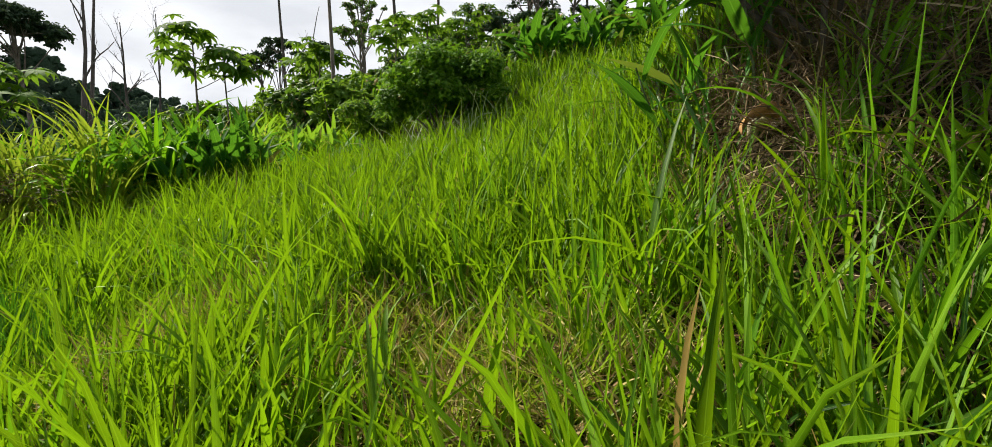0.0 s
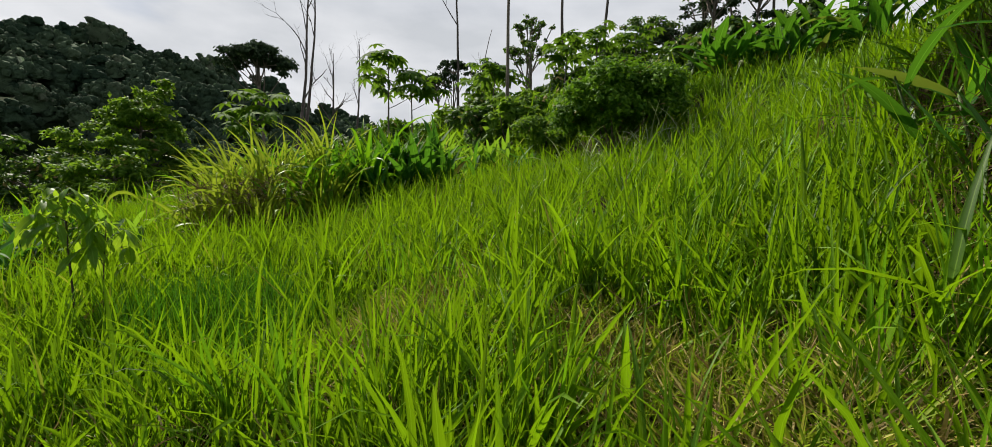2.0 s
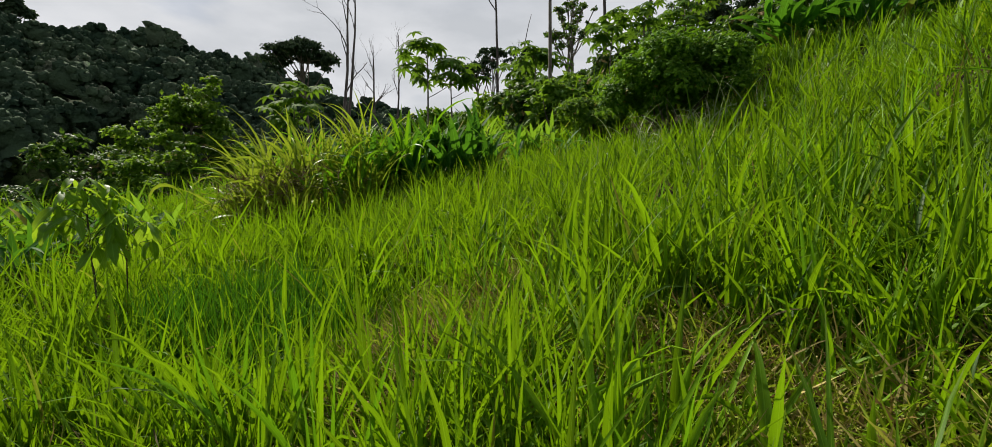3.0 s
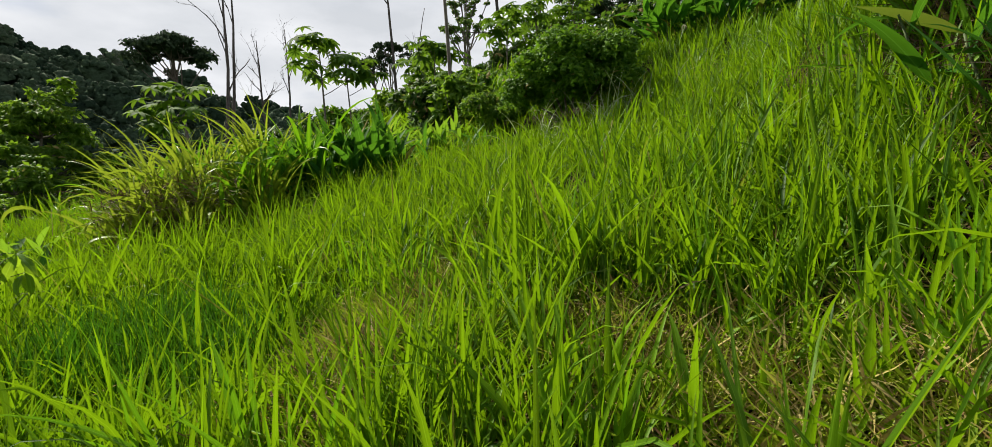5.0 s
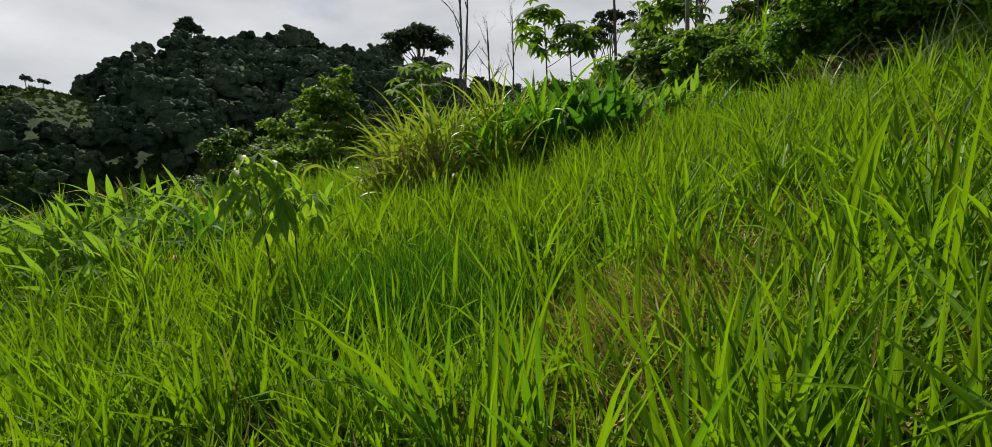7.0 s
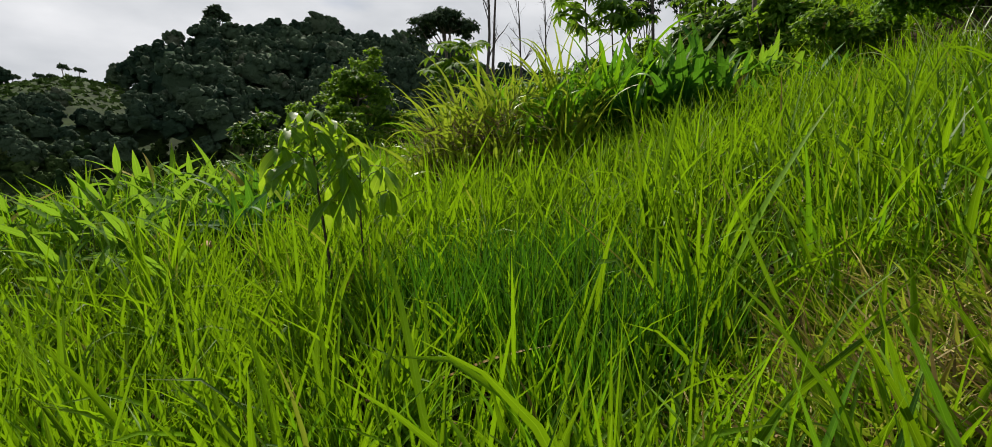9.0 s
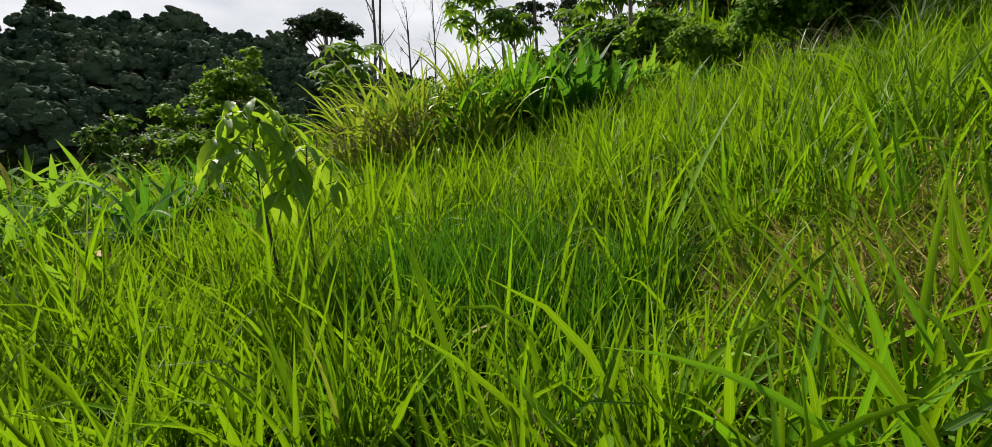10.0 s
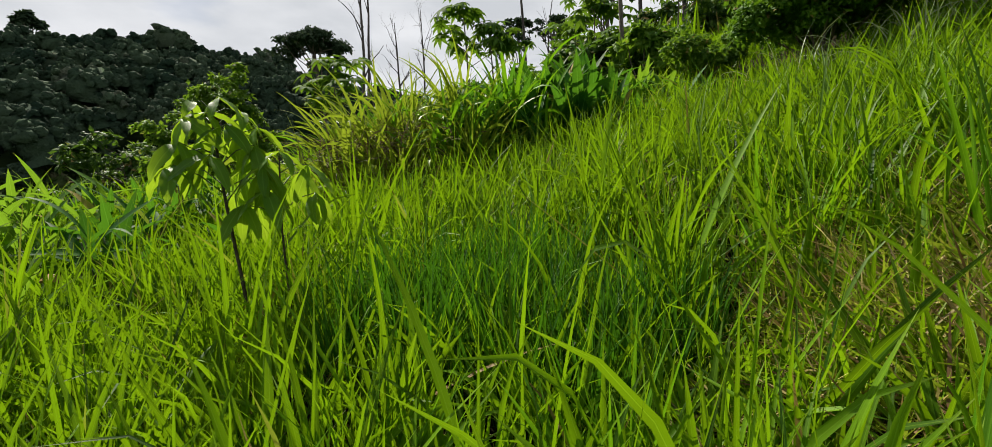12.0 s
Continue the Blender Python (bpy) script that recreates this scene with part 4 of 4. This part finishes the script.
PALMATE = [mesh_from("leaf", *palmate(s_, l_, d_)[:2], M_CECROPIA, palmate(s_, l_, d_)[2]) for s_, l_, d_ in ((60, 8, 0.85), (70, 9, 1.15), (80, 7, 0.65))]


def cecropia(x, y, height, label, seed, limbs=7, leaf=1.0, start=0.45, trunk_r=0.05, group="cecropias", reach=0.9):
    r_ = np.random.default_rng(seed)
    ob = thing("cecropia_tree", x, y, label, "tree", group, sink=0.1)
    pts, rad = limb(r_, (0, 0, 0), (r_.normal(0, 0.03), r_.normal(0, 0.03), 1), height * 0.97, trunk_r, trunk_r * 0.4, 0.015, 9)
    part("trunk", mesh_from("trunk", *tube(pts, rad, 7)[:2], M_BARK), ob)
    ends = [(pts[-1], 0.0, 0.0)]
    for i in range(limbs):
        f = start + (0.96 - start) * (i + 0.3) / limbs
        base = pts[0] + (pts[-1] - pts[0]) * f
        an = 2.4 * i + r_.normal(0, 0.3)
        rd = reach * r_.uniform(0.6, 1.1) * (1.15 - 0.5 * (f - start) / (1 - start))
        lp, lr = limb(r_, base, (math.cos(an), math.sin(an), 0.45), rd, trunk_r * 0.35, 0.012, 0.05, 5, 0.06)
        part("limb", mesh_from("limb", *tube(lp, lr, 5)[:2], M_BARK), ob)
        ends.append((lp[-1], an, 1.0))
    for p, an, side in ends:
        for k in range(5):
            a_ = an * side + k * 1.26 + r_.normal(0, 0.2)
            ln = leaf * r_.uniform(0.3, 0.55)
            q = p + np.array([math.cos(a_) * ln, math.sin(a_) * ln, r_.uniform(-0.05, 0.3) * leaf])
            e = Matrix.Translation(q) @ Matrix.Rotation(a_, 4, "Z") @ Matrix.Rotation(r_.uniform(0.0, 0.6), 4, "Y") @ Matrix.Rotation(r_.normal(0, 0.2), 4, "X") @ Matrix.Scale(leaf * r_.uniform(0.7, 1.1), 4)
            part("leaf", PALMATE[int(r_.integers(0, 3))], ob, m=e)
    return ob


CEC = "slender cecropia tree with whorls of big lobed leaves"
cecropia(-13.35, 20.9, 5.3, CEC, 401, 6, 1.45, 0.5, 0.06, reach=1.6)
cecropia(-12.4, 21.6, 4.2, CEC, 402, 4, 1.35, 0.55, 0.05, reach=1.3)
cecropia(-15.4, 14.2, 4.3, "young cecropia with yellow-green lobed leaves behind the tall grass", 403, 4, 1.25, 0.6, 0.035, reach=1.1)
cecropia(-16.6, 14.8, 3.8, "young cecropia with yellow-green lobed leaves behind the tall grass", 404, 3, 1.2, 0.6, 0.03, reach=1.0)
cecropia(-6.7, 17.8, 3.2, CEC, 405, 5, 1.0, 0.7, 0.035, reach=0.8)
cecropia(-4.1, 18.8, 3.5, CEC, 406, 6, 1.0, 0.6, 0.04)
cecropia(-8.2, 20.5, 2.8, CEC, 407, 6, 1.0, 0.55, 0.045)
cecropia(-3.0, 21.5, 3.6, CEC, 408, 6, 1.0, 0.55, 0.045)
cecropia(-1.6, 24.0, 3.6, CEC, 409, 7, 1.0, 0.5, 0.05, reach=1.1)
cecropia(-5.75, 16.1, 1.9, "thin leaning sapling stem with few leaves", 411, 2, 0.6, 0.8, 0.02, reach=0.4)
cecropia(-5.3, 15.5, 9.0, "tall thin cecropia pole crowned far above the meadow", 410, 5, 0.8, 0.86, 0.075)


def bare_tree(x, y, height, trunk_r, label, seed, forks=3, depth=3, lean=(0, 0), spread=0.5, first=0.55, name="dead_tree", twigs=3, reach=1.0):
    """A dead standing tree: trunk, forking limbs, fine twigs."""
    r_ = np.random.default_rng(seed)
    ob = thing(name, x, y, label, "dead tree", "dead standing trees", sink=0.2)
    pts, rad = limb(r_, (0, 0, 0), (lean[0], lean[1], 1), height, trunk_r, trunk_r * 0.22, 0.03, 12)
    part("trunk", mesh_from("trunk", *tube(pts, rad, 8)[:2], M_SNAG), ob)

    def grow(base, way, length, r0, level, bits):
        lp, lr = limb(r_, base, way, length, r0, r0 * 0.35, 0.13, 6, 0.05)
        bits.append(tube(lp, lr, 4 if level else 5))
        if level < depth - 1:
            for _ in range(twigs):
                j = int(r_.integers(2, 6))
                w2 = (lp[j] - lp[j - 1]) / (np.linalg.norm(lp[j] - lp[j - 1]) + 1e-9) + r_.normal(0, 0.55, 3) + np.array([0, 0, 0.15])
                grow(lp[j], w2, length * r_.uniform(0.35, 0.6), lr[j] * 0.7, level + 1, bits)

    for i in range(forks):
        f = first + (0.95 - first) * (i + r_.random() * 0.6) / forks
        j = min(10, int(f * 11))
        an = r_.uniform(0, 6.283)
        bits = []
        grow(pts[j], (math.cos(an) * spread, math.sin(an) * spread, 0.75), height * reach * r_.uniform(0.16, 0.3), rad[j] * 0.6, 0, bits)
        v, t, u = join(bits)
        part("limb", mesh_from("limb", v, t, M_SNAG), ob)
    return ob


bare_tree(-40.5, 44.2, 31.0 - float(land(-40.5, 44.2)), 0.26, "tall grey dead tree with forked bare limbs", 500, 5, 3, (0.03, 0.04), first=0.45, spread=0.35, reach=0.7)
bare_tree(-40.3, 45.7, 30.5 - float(land(-40.3, 45.7)), 0.25, "tall straight dead trunk with few bare twigs", 501, 3, 2, (0.02, 0.02), spread=0.3, first=0.75, reach=0.5)
bare_tree(-24.8, 31.6, 14.2 - float(land(-24.8, 31.6)), 0.13, "small grey leafless tree with fine twigs on the ridge", 502, 8, 4, first=0.5, reach=0.75)
bare_tree(-23.4, 32.4, 15.0 - float(land(-23.4, 32.4)), 0.11, "small grey leafless tree with fine twigs on the ridge", 503, 6, 3, first=0.6, spread=0.25, reach=0.8)
bare_tree(-26.5, 30.2, 10.6 - float(land(-26.5, 30.2)), 0.13, "broken grey stub of a dead tree", 504, 0, 1)
bare_tree(-17.4, 38.1, 19.0, 0.15, "tall dead trunk with climbing leaves on the ridge", 505, 4, 3, first=0.6)
bare_tree(-8.1, 37.0, 17.0, 0.17, "tall bare trunk forking at its top on the ridge", 506, 4, 3, first=0.6)
bare_tree(-5.4, 39.5, 19.0, 0.16, "tall bare trunk on the ridge", 507, 3, 3, first=0.7)
bare_tree(-16.0, 39.5, 10.5, 0.10, "thin grey dead pole on the ridge", 508, 1, 2)


def forest_tree(x, y, height, crown_r, label, seed, lobes=10, count=1500, size=0.7, flat=0.45, bare_to=0.6, group="ridge trees", trunk_r=0.3, mat=M_FOREST, lobe=(0.25, 0.42), skirt=0):
    """A tall forest tree with an open flat-topped crown on spreading limbs."""
    r_ = np.random.default_rng(seed)
    ob = thing("forest_tree", x, y, label, "tree", group, sink=0.3)
    pts, rad = limb(r_, (0, 0, 0), (r_.normal(0, 0.04), r_.normal(0, 0.04), 1), height * 0.8, trunk_r, trunk_r * 0.5, 0.025, 8)
    part("trunk", mesh_from("trunk", *tube(pts, rad, 7)[:2], M_BARK), ob)
    cs, rs = [], []
    for i in range(lobes):
        an = 2.4 * i + r_.normal(0, 0.3)
        rd = crown_r * math.sqrt((i + 0.5) / lobes) * r_.uniform(0.7, 0.95)
        top = height * (1 - 0.16 * (rd / crown_r) ** 2) - r_.uniform(0, 0.06) * height
        base = pts[int(r_.integers(5, 8))] if bare_to > 0.5 else pts[int(r_.integers(3, 8))]
        c_ = np.array([pts[-1][0] + math.cos(an) * rd, pts[-1][1] + math.sin(an) * rd, top - crown_r * 0.25])
        lp, lr = limb(r_, base, c_ - base, float(np.linalg.norm(c_ - base)), trunk_r * 0.4, 0.04, 0.07, 6)
        part("limb", mesh_from("limb", *tube(lp, lr, 5)[:2], M_BARK), ob)
        cs.append(lp[-1])
        rs.append(crown_r * r_.uniform(*lobe))
        cs.append((lp[-1] + lp[3]) / 2)
        rs.append(crown_r * r_.uniform(*lobe) * 0.6)
    for k in range(skirt):          # leafy shoots and climbers along the trunk
        an, f = r_.uniform(0, 6.283), r_.uniform(0.15, 0.75)
        cs.append(pts[int(f * 7)] + np.array([math.cos(an), math.sin(an), 0]) * crown_r * r_.uniform(0.05, 0.4))
        rs.append(crown_r * r_.uniform(*lobe))
    v, t, u = leaf_cloud(r_, cs, rs, count, size, flat, 0.35, 0.5, 0.7)
    part("crown", mesh_from("crown", v, t, mat, u, False), ob)
    return ob


forest_tree(-63.8, 63.5, 31.0 - float(land(-63.8, 63.5)), 6.8, "lone dark umbrella-crowned tree on the ridge line", 520, 26, 7500, 0.5, 0.5, lobe=(0.15, 0.25))
forest_tree(-150.0, 58.5, 17.5, 3.0, "emergent tree standing above the forest ridge", 521, 8, 1400, 1.1, 0.7, trunk_r=0.5)
forest_tree(-19.5, 39.0, 8.0, 2.0, "small open-crowned dark tree on the ridge", 522, 16, 1700, 0.22, 0.5, 0.4, trunk_r=0.09, lobe=(0.12, 0.24))
forest_tree(-18.6, 40.2, 8.6, 1.8, "small open-crowned dark tree on the ridge", 523, 16, 1700, 0.22, 0.5, 0.4, trunk_r=0.09, lobe=(0.12, 0.24))
forest_tree(-15.2, 38.5, 7.4, 2.3, "small open-crowned dark tree on the ridge", 524, 16, 1700, 0.22, 0.5, 0.4, trunk_r=0.09, lobe=(0.12, 0.24))
forest_tree(-10.5, 36.0, 9.0, 1.7, "slender tree with tufts of leaves on the ridge", 525, 16, 1300, 0.2, 0.5, 0.4, trunk_r=0.09, lobe=(0.10, 0.18), mat=M_SHRUB)
forest_tree(-9.6, 33.5, 6.6, 2.3, "slender tree with tufts of leaves on the ridge", 526, 16, 1300, 0.2, 0.5, 0.4, trunk_r=0.09, lobe=(0.10, 0.18), mat=M_SHRUB)
for i, (x, y, h_) in enumerate([(-3.5, 36.0, 4.5), (-1.5, 38.0, 5.5), (0.5, 36.5, 5.5), (2.5, 38.0, 9), (4.5, 36.0, 8.5), (6.5, 38.0, 10), (-2.3, 41.0, 7), (1.6, 41.0, 8.5), (8.5, 35.0, 9.5), (-5.5, 42.0, 6), (10.5, 33.0, 10), (5.0, 42.0, 11.5), (7.0, 31.0, 7.5)]):
    forest_tree(x, y, h_, 2.6, "tall slim forest tree above the meadow's upper edge", 530 + i, 14, 4200, 0.20, 0.6, 0.6, lobe=(0.12, 0.24), skirt=16, group="upper forest trees", trunk_r=0.14, mat=M_FOREST if i % 3 else M_SHRUB)

# shrubs on the slope between the meadow and the ridge
r_ = np.random.default_rng(77)
PROTO = []
for k in range(5):
    PROTO.append(bush(-3.0 + 1.3 * k - 4, 17.0 + 1.1 * k, 1.25, 1.7 + 0.15 * k, 800, 0.30, "tangled green shrub on the upper slope", 340 + k, (M_SHRUB, M_SHRUB_BRIGHT, M_BUSH, M_SHRUB, M_SHRUB)[k], 4, 9, "shrub", "slope shrubs", "shrub"))
for k in range(125):
    y = r_.uniform(15.5, 43) if k % 3 else r_.uniform(22, 36)
    x = r_.uniform(-26 - (y - 15) * 0.25, 6 + (y - 15) * 0.2)
    if y < 20 and x < -10:
        continue
    copy_thing(PROTO[k % 5], pose(x, y, float(land(x, y)) - 0.15, 0, 0, r_.uniform(0, 360)) @ Matrix.Scale(r_.uniform(0.75, 1.3) * (1 + (y - 15) * 0.014), 4))

# ---- far woods ----
def dome(rings=4, sides=7):
    """A unit globe, open below, for the lumps of far crowns."""
    el = np.linspace(-0.9, math.pi / 2, rings + 1)[:-1]
    V = [(math.cos(e) * math.cos(a_ + e), math.cos(e) * math.sin(a_ + e), math.sin(e)) for e in el for a_ in np.linspace(0, 2 * math.pi, sides, endpoint=False)] + [(0, 0, 1)]
    T = []
    for k in range(rings - 1):
        for q in range(sides):
            a_, b_ = k * sides + q, k * sides + (q + 1) % sides
            T += [(a_, b_, b_ + sides), (a_, b_ + sides, a_ + sides)]
    T += [((rings - 1) * sides + q, (rings - 1) * sides + (q + 1) % sides, rings * sides) for q in range(sides)]
    return np.array(V), np.array(T)


DOME_V, DOME_T = dome()


def crown_sprays(r_, x, y, z, cr, h, tone, count, size, lumps=20):
    """A far crown: domes heaped on a larger dome, ragged with sprays of leaves, all of one tone."""
    an = r_.uniform(0, 6.283, lumps)
    el = r_.uniform(0.0, 1.4, lumps)
    cs = np.stack([x + np.cos(an) * np.cos(el) * cr * 0.8, y + np.sin(an) * np.cos(el) * cr * 0.8, z + h - cr * 0.85 + np.sin(el) * cr * 0.6 + r_.normal(0, 0.12, lumps) * cr], 1)
    cs = np.concatenate([cs, [[x, y, z + h - cr * 0.95]]])
    rs = np.append(r_.uniform(0.13, 0.32, lumps) * cr, cr * 0.74)
    k = len(rs)
    V = DOME_V[None] * (1 + r_.normal(0, 0.17, (k, len(DOME_V), 1))) * rs[:, None, None] * np.array([1, 1, 0.9]) + cs[:, None]
    T = (DOME_T[None] + (np.arange(k) * len(DOME_V))[:, None, None]).reshape(-1, 3)
    V = V.reshape(-1, 3)
    v, t, u = cards(r_, cs, rs * 1.04, count, size, 0.85)
    v, t, u = join([(V, T, np.zeros((len(V), 2))), (v, t, u)])
    u[:, 0] = tone
    return v, t, u


def scattered(r_, yaw0, yaw1, r0, r1, gap):
    """Places about gap metres apart over a sector of the far country."""
    for a_ in np.arange(-r1, r1, gap):
        for b_ in np.arange(-r1, r1, gap):
            x, y = a_ + r_.uniform(-0.42, 0.42) * gap, b_ + r_.uniform(-0.42, 0.42) * gap
            yaw, r = math.degrees(math.atan2(-x, y)), math.hypot(x, y)
            if yaw0 < yaw < yaw1 and r0 < r < r1:
                yield x, y, yaw, r


r_ = np.random.default_rng(91)
bits = []
for x, y, yaw, r in scattered(r_, 18, 112, 86, 178, 4.2):
    edge = 76.2 + 1.5 * math.sin(r * 0.09)
    if yaw > edge and r > 112 + 6 * math.sin(yaw * 0.7) and r_.random() < 0.96:
        continue
    big = r_.random() * (1 - 0.6 * float(smooth(edge - 3, edge + 1, yaw)))
    cr = 1.9 + 2.1 * big ** 2
    h = (5.0 - 2.5 * float(smooth(edge - 3, edge + 1, yaw))) + 4.0 * big + 4.5 * r_.random() ** 4 * (yaw < edge)
    bits.append(crown_sprays(r_, x, y, float(land(x, y)), cr, h, float(np.clip(r_.normal(0.35, 0.22), 0, 0.72)), 380, 0.4))
v, t, u = join(bits)
woods = new("far_woods", mesh_from("far_woods", v, t, M_CANOPY, u))
tagged(woods, "dark dense rainforest covering the hill across the valley", "forest", kind="stuff")
bits = []
for x, y, yaw, r in scattered(r_, 40, 118, 40, 96, 3.0):
    cr = r_.uniform(0.9, 1.9)
    bits.append(crown_sprays(r_, x, y, float(land(x, y)), cr, cr * r_.uniform(0.8, 1.5), float(np.clip(r_.normal(0.42, 0.22), 0, 0.8)), 80, 0.36, 8))
v, t, u = join(bits)
scrub = new("valley_scrub", mesh_from("valley_scrub", v, t, M_SCRUB, u))
tagged(scrub, "low green scrub covering the valley floor and lower slopes", "scrub", kind="stuff")
bits = []
for x, y, yaw, r in scattered(r_, 76.5, 114, 112, 215, 1.9):
    v, t, u = cards(r_, np.array([[x, y, float(land(x, y)) - 0.3]]), np.array([0.8]), 5, 1.5, 0.6)
    u[:, 0] = 0.35 + 0.25 * math.sin(x * 0.21) * math.sin(y * 0.17) + r_.normal(0, 0.1)
    bits.append((v, t, u))
v, t, u = join(bits)
tagged(new("far_pasture", mesh_from("far_pasture", v, t, M_HILL_GRASS, u, False)), "light green cleared pasture on the far hill's shoulder", "pasture", kind="stuff")
# lone trees on the cleared shoulder
for k, (yaw, h_) in enumerate([(83.6, 4.0), (82.0, 3.2), (80.4, 5.5), (79.4, 5.0), (81.1, 2.6)]):
    x, y = -math.sin(radians(yaw)) * 163, math.cos(radians(yaw)) * 163
    forest_tree(x, y, h_ * 0.75, 1.3, "small lone tree standing on the cleared hill", 560 + k, 7, 420, 0.5, 0.6, group="lone hill trees", trunk_r=0.12, lobe=(0.2, 0.36))
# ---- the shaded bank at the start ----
def shade_overhang(x, y, seed):
    """A shrub rooted in the bank; its crown, out of view, is added to shade the bank."""
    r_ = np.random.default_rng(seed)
    ob = thing("shrub", x, y, "dark-stemmed shrub on the earth bank, its unseen crown added for shade", "shrub", "bank shrubs")
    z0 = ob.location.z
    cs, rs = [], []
    # crown lobes set high and sunward, unseen, only to block sun from the bank
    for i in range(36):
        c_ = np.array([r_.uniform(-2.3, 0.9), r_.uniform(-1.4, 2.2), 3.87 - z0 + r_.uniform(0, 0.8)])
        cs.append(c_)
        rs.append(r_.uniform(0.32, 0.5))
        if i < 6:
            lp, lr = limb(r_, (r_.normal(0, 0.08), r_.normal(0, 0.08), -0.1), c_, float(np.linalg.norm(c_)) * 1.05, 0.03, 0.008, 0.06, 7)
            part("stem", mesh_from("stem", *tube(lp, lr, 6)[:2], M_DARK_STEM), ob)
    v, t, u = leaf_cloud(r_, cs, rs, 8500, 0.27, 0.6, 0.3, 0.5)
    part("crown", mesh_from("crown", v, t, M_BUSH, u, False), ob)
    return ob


shade_overhang(2.35, 2.6, 352)
shade_overhang(3.2, 3.6, 353)
# two of these tufts take the shade-darkened green to deepen the bank
for i, (x, y, l_, w_) in enumerate([(1.95, 3.3, 0.9, 0.034), (2.0, 4.0, 0.9, 0.034), (1.72, 2.6, 0.7, 0.028), (1.65, 3.6, 0.8, 0.03), (2.05, 1.95, 0.6, 0.026), (1.6, 4.6, 0.8, 0.03), (2.7, 4.4, 1.0, 0.035), (1.9, 1.2, 0.6, 0.026), (2.3, 1.3, 0.6, 0.026)]):
    grass_tuft(x, y, 16, l_, w_, 0.14, "coarse broad-bladed grass on the bank", mat=M_GRASS_DARK if i in (2, 3) else M_GRASS_BROAD, seed=360 + i, group="coarse bank grass", curl=0.9, lean=0.35, nseg=9)
ginger_clump(1.75, 3.1, 4, 0.7, 0.6, 0.12, "dark broad-leaved plant on the shaded bank", 290, GINGER_LEAVES, "bank plants")
ginger_clump(2.05, 2.7, 3, 0.8, 0.6, 0.10, "dark broad-leaved plant on the shaded bank", 291, GINGER_LEAVES, "bank plants")


def bank_sapling(x, y, height, seed):
    """A thin dark trunk that rises from the bank into the leaves above."""
    r_ = np.random.default_rng(seed)
    ob = thing("sapling", x, y, "thin dark-stemmed sapling rising from the shaded bank", "young tree", "bank saplings", sink=0.05)
    pts, rad = limb(r_, (0, 0, 0), (r_.normal(0, 0.06), r_.normal(0, 0.06), 1), height, 0.019, 0.010, 0.03, 9)
    part("trunk", mesh_from("trunk", *tube(pts, rad, 7)[:2], M_DARK_STEM), ob)
    cs = []
    for k in range(4):
        an = 1.7 * k + r_.normal(0, 0.3)
        lp, lr = limb(r_, pts[5 + k % 3], (math.cos(an), math.sin(an), 0.5), 0.4, 0.006, 0.003, 0.1, 5)
        part("limb", mesh_from("limb", *tube(lp, lr, 5)[:2], M_DARK_STEM), ob)
        cs.append(lp[-1])
    v, t, u = leaf_cloud(r_, cs + [pts[-1]], [0.24] * 5, 260, 0.19, 0.8, 0.2, 0.3)
    part("crown", mesh_from("crown", v, t, M_BUSH, u, False), ob)
    return ob


bank_sapling(2.15, 2.4, 2.1, 371)
bank_sapling(2.75, 2.5, 2.2, 372)
bank_sapling(2.3, 3.4, 2.0, 373)
n = 8000
bx_, by_ = rng.uniform(1.7, 3.6, n), rng.uniform(1.2, 4.8, n)
hang = blades(np.stack([bx_, by_, land(bx_, by_) + rng.uniform(0, 0.35, n)], 1), rng.uniform(0.15, 0.6, n), rng.uniform(0.004, 0.012, n), rng.uniform(0, 6.28, n), rng.uniform(0.6, 2.4, n), rng.normal(0.3, 0.5, n), rng.normal(0, 0.8, n), 4)
dead_ob = new("dead_brush", mesh_from("dead_brush", hang[0], hang[1], M_STALK, hang[2]))
tagged(dead_ob, "tangle of dead brown stalks on the shaded bank", "dead brush", kind="stuff")


def curled_leaf(x, y, up, size, turn, mat, label, seed):
    """A dead leaf curled up among the grass."""
    v, t, u = broad_leaf(size, size * 0.5, 2.2, 0.6, 8, 0.03, 1.0, seed)
    ob = new("dead_leaf", mesh_from("dead_leaf", v, t, mat, u))
    ob.matrix_world = pose(x, y, float(land(x, y)) + up, 20, -40, turn)
    mod = ob.modifiers.new("thickness", "SOLIDIFY")
    mod.thickness = 0.002
    return tagged(ob, label, "dead leaf")


curled_leaf(2.25, 3.7, 0.45, 0.22, 40, M_DEADLEAF, "curled orange-brown dead leaf caught in the bank grass", 1)
curled_leaf(1.9, 2.25, 0.10, 0.30, 160, M_DEADLEAF, "dry tan husk of dead leaves at the bank's foot", 2)
curled_leaf(1.85, 2.3, 0.12, 0.28, 80, M_PALELEAF, "dry tan husk of dead leaves at the bank's foot", 3)
curled_leaf(0.45, 13.3, 0.35, 0.32, 200, M_PALELEAF, "bleached dead leaf hanging below the heliconias", 4)
curled_leaf(1.75, 13.2, 0.5, 0.34, 100, M_PALELEAF, "bleached dead leaf hanging below the heliconias", 5)
curled_leaf(-1.35, 1.45, 0.05, 0.16, 30, M_PALELEAF, "dry brown leaf scrap in the trodden grass", 6)
curled_leaf(-7.1, 2.3, 0.35, 0.24, 30, M_DEADLEAF, "yellowed dying leaf in the broadleaf patch", 7)
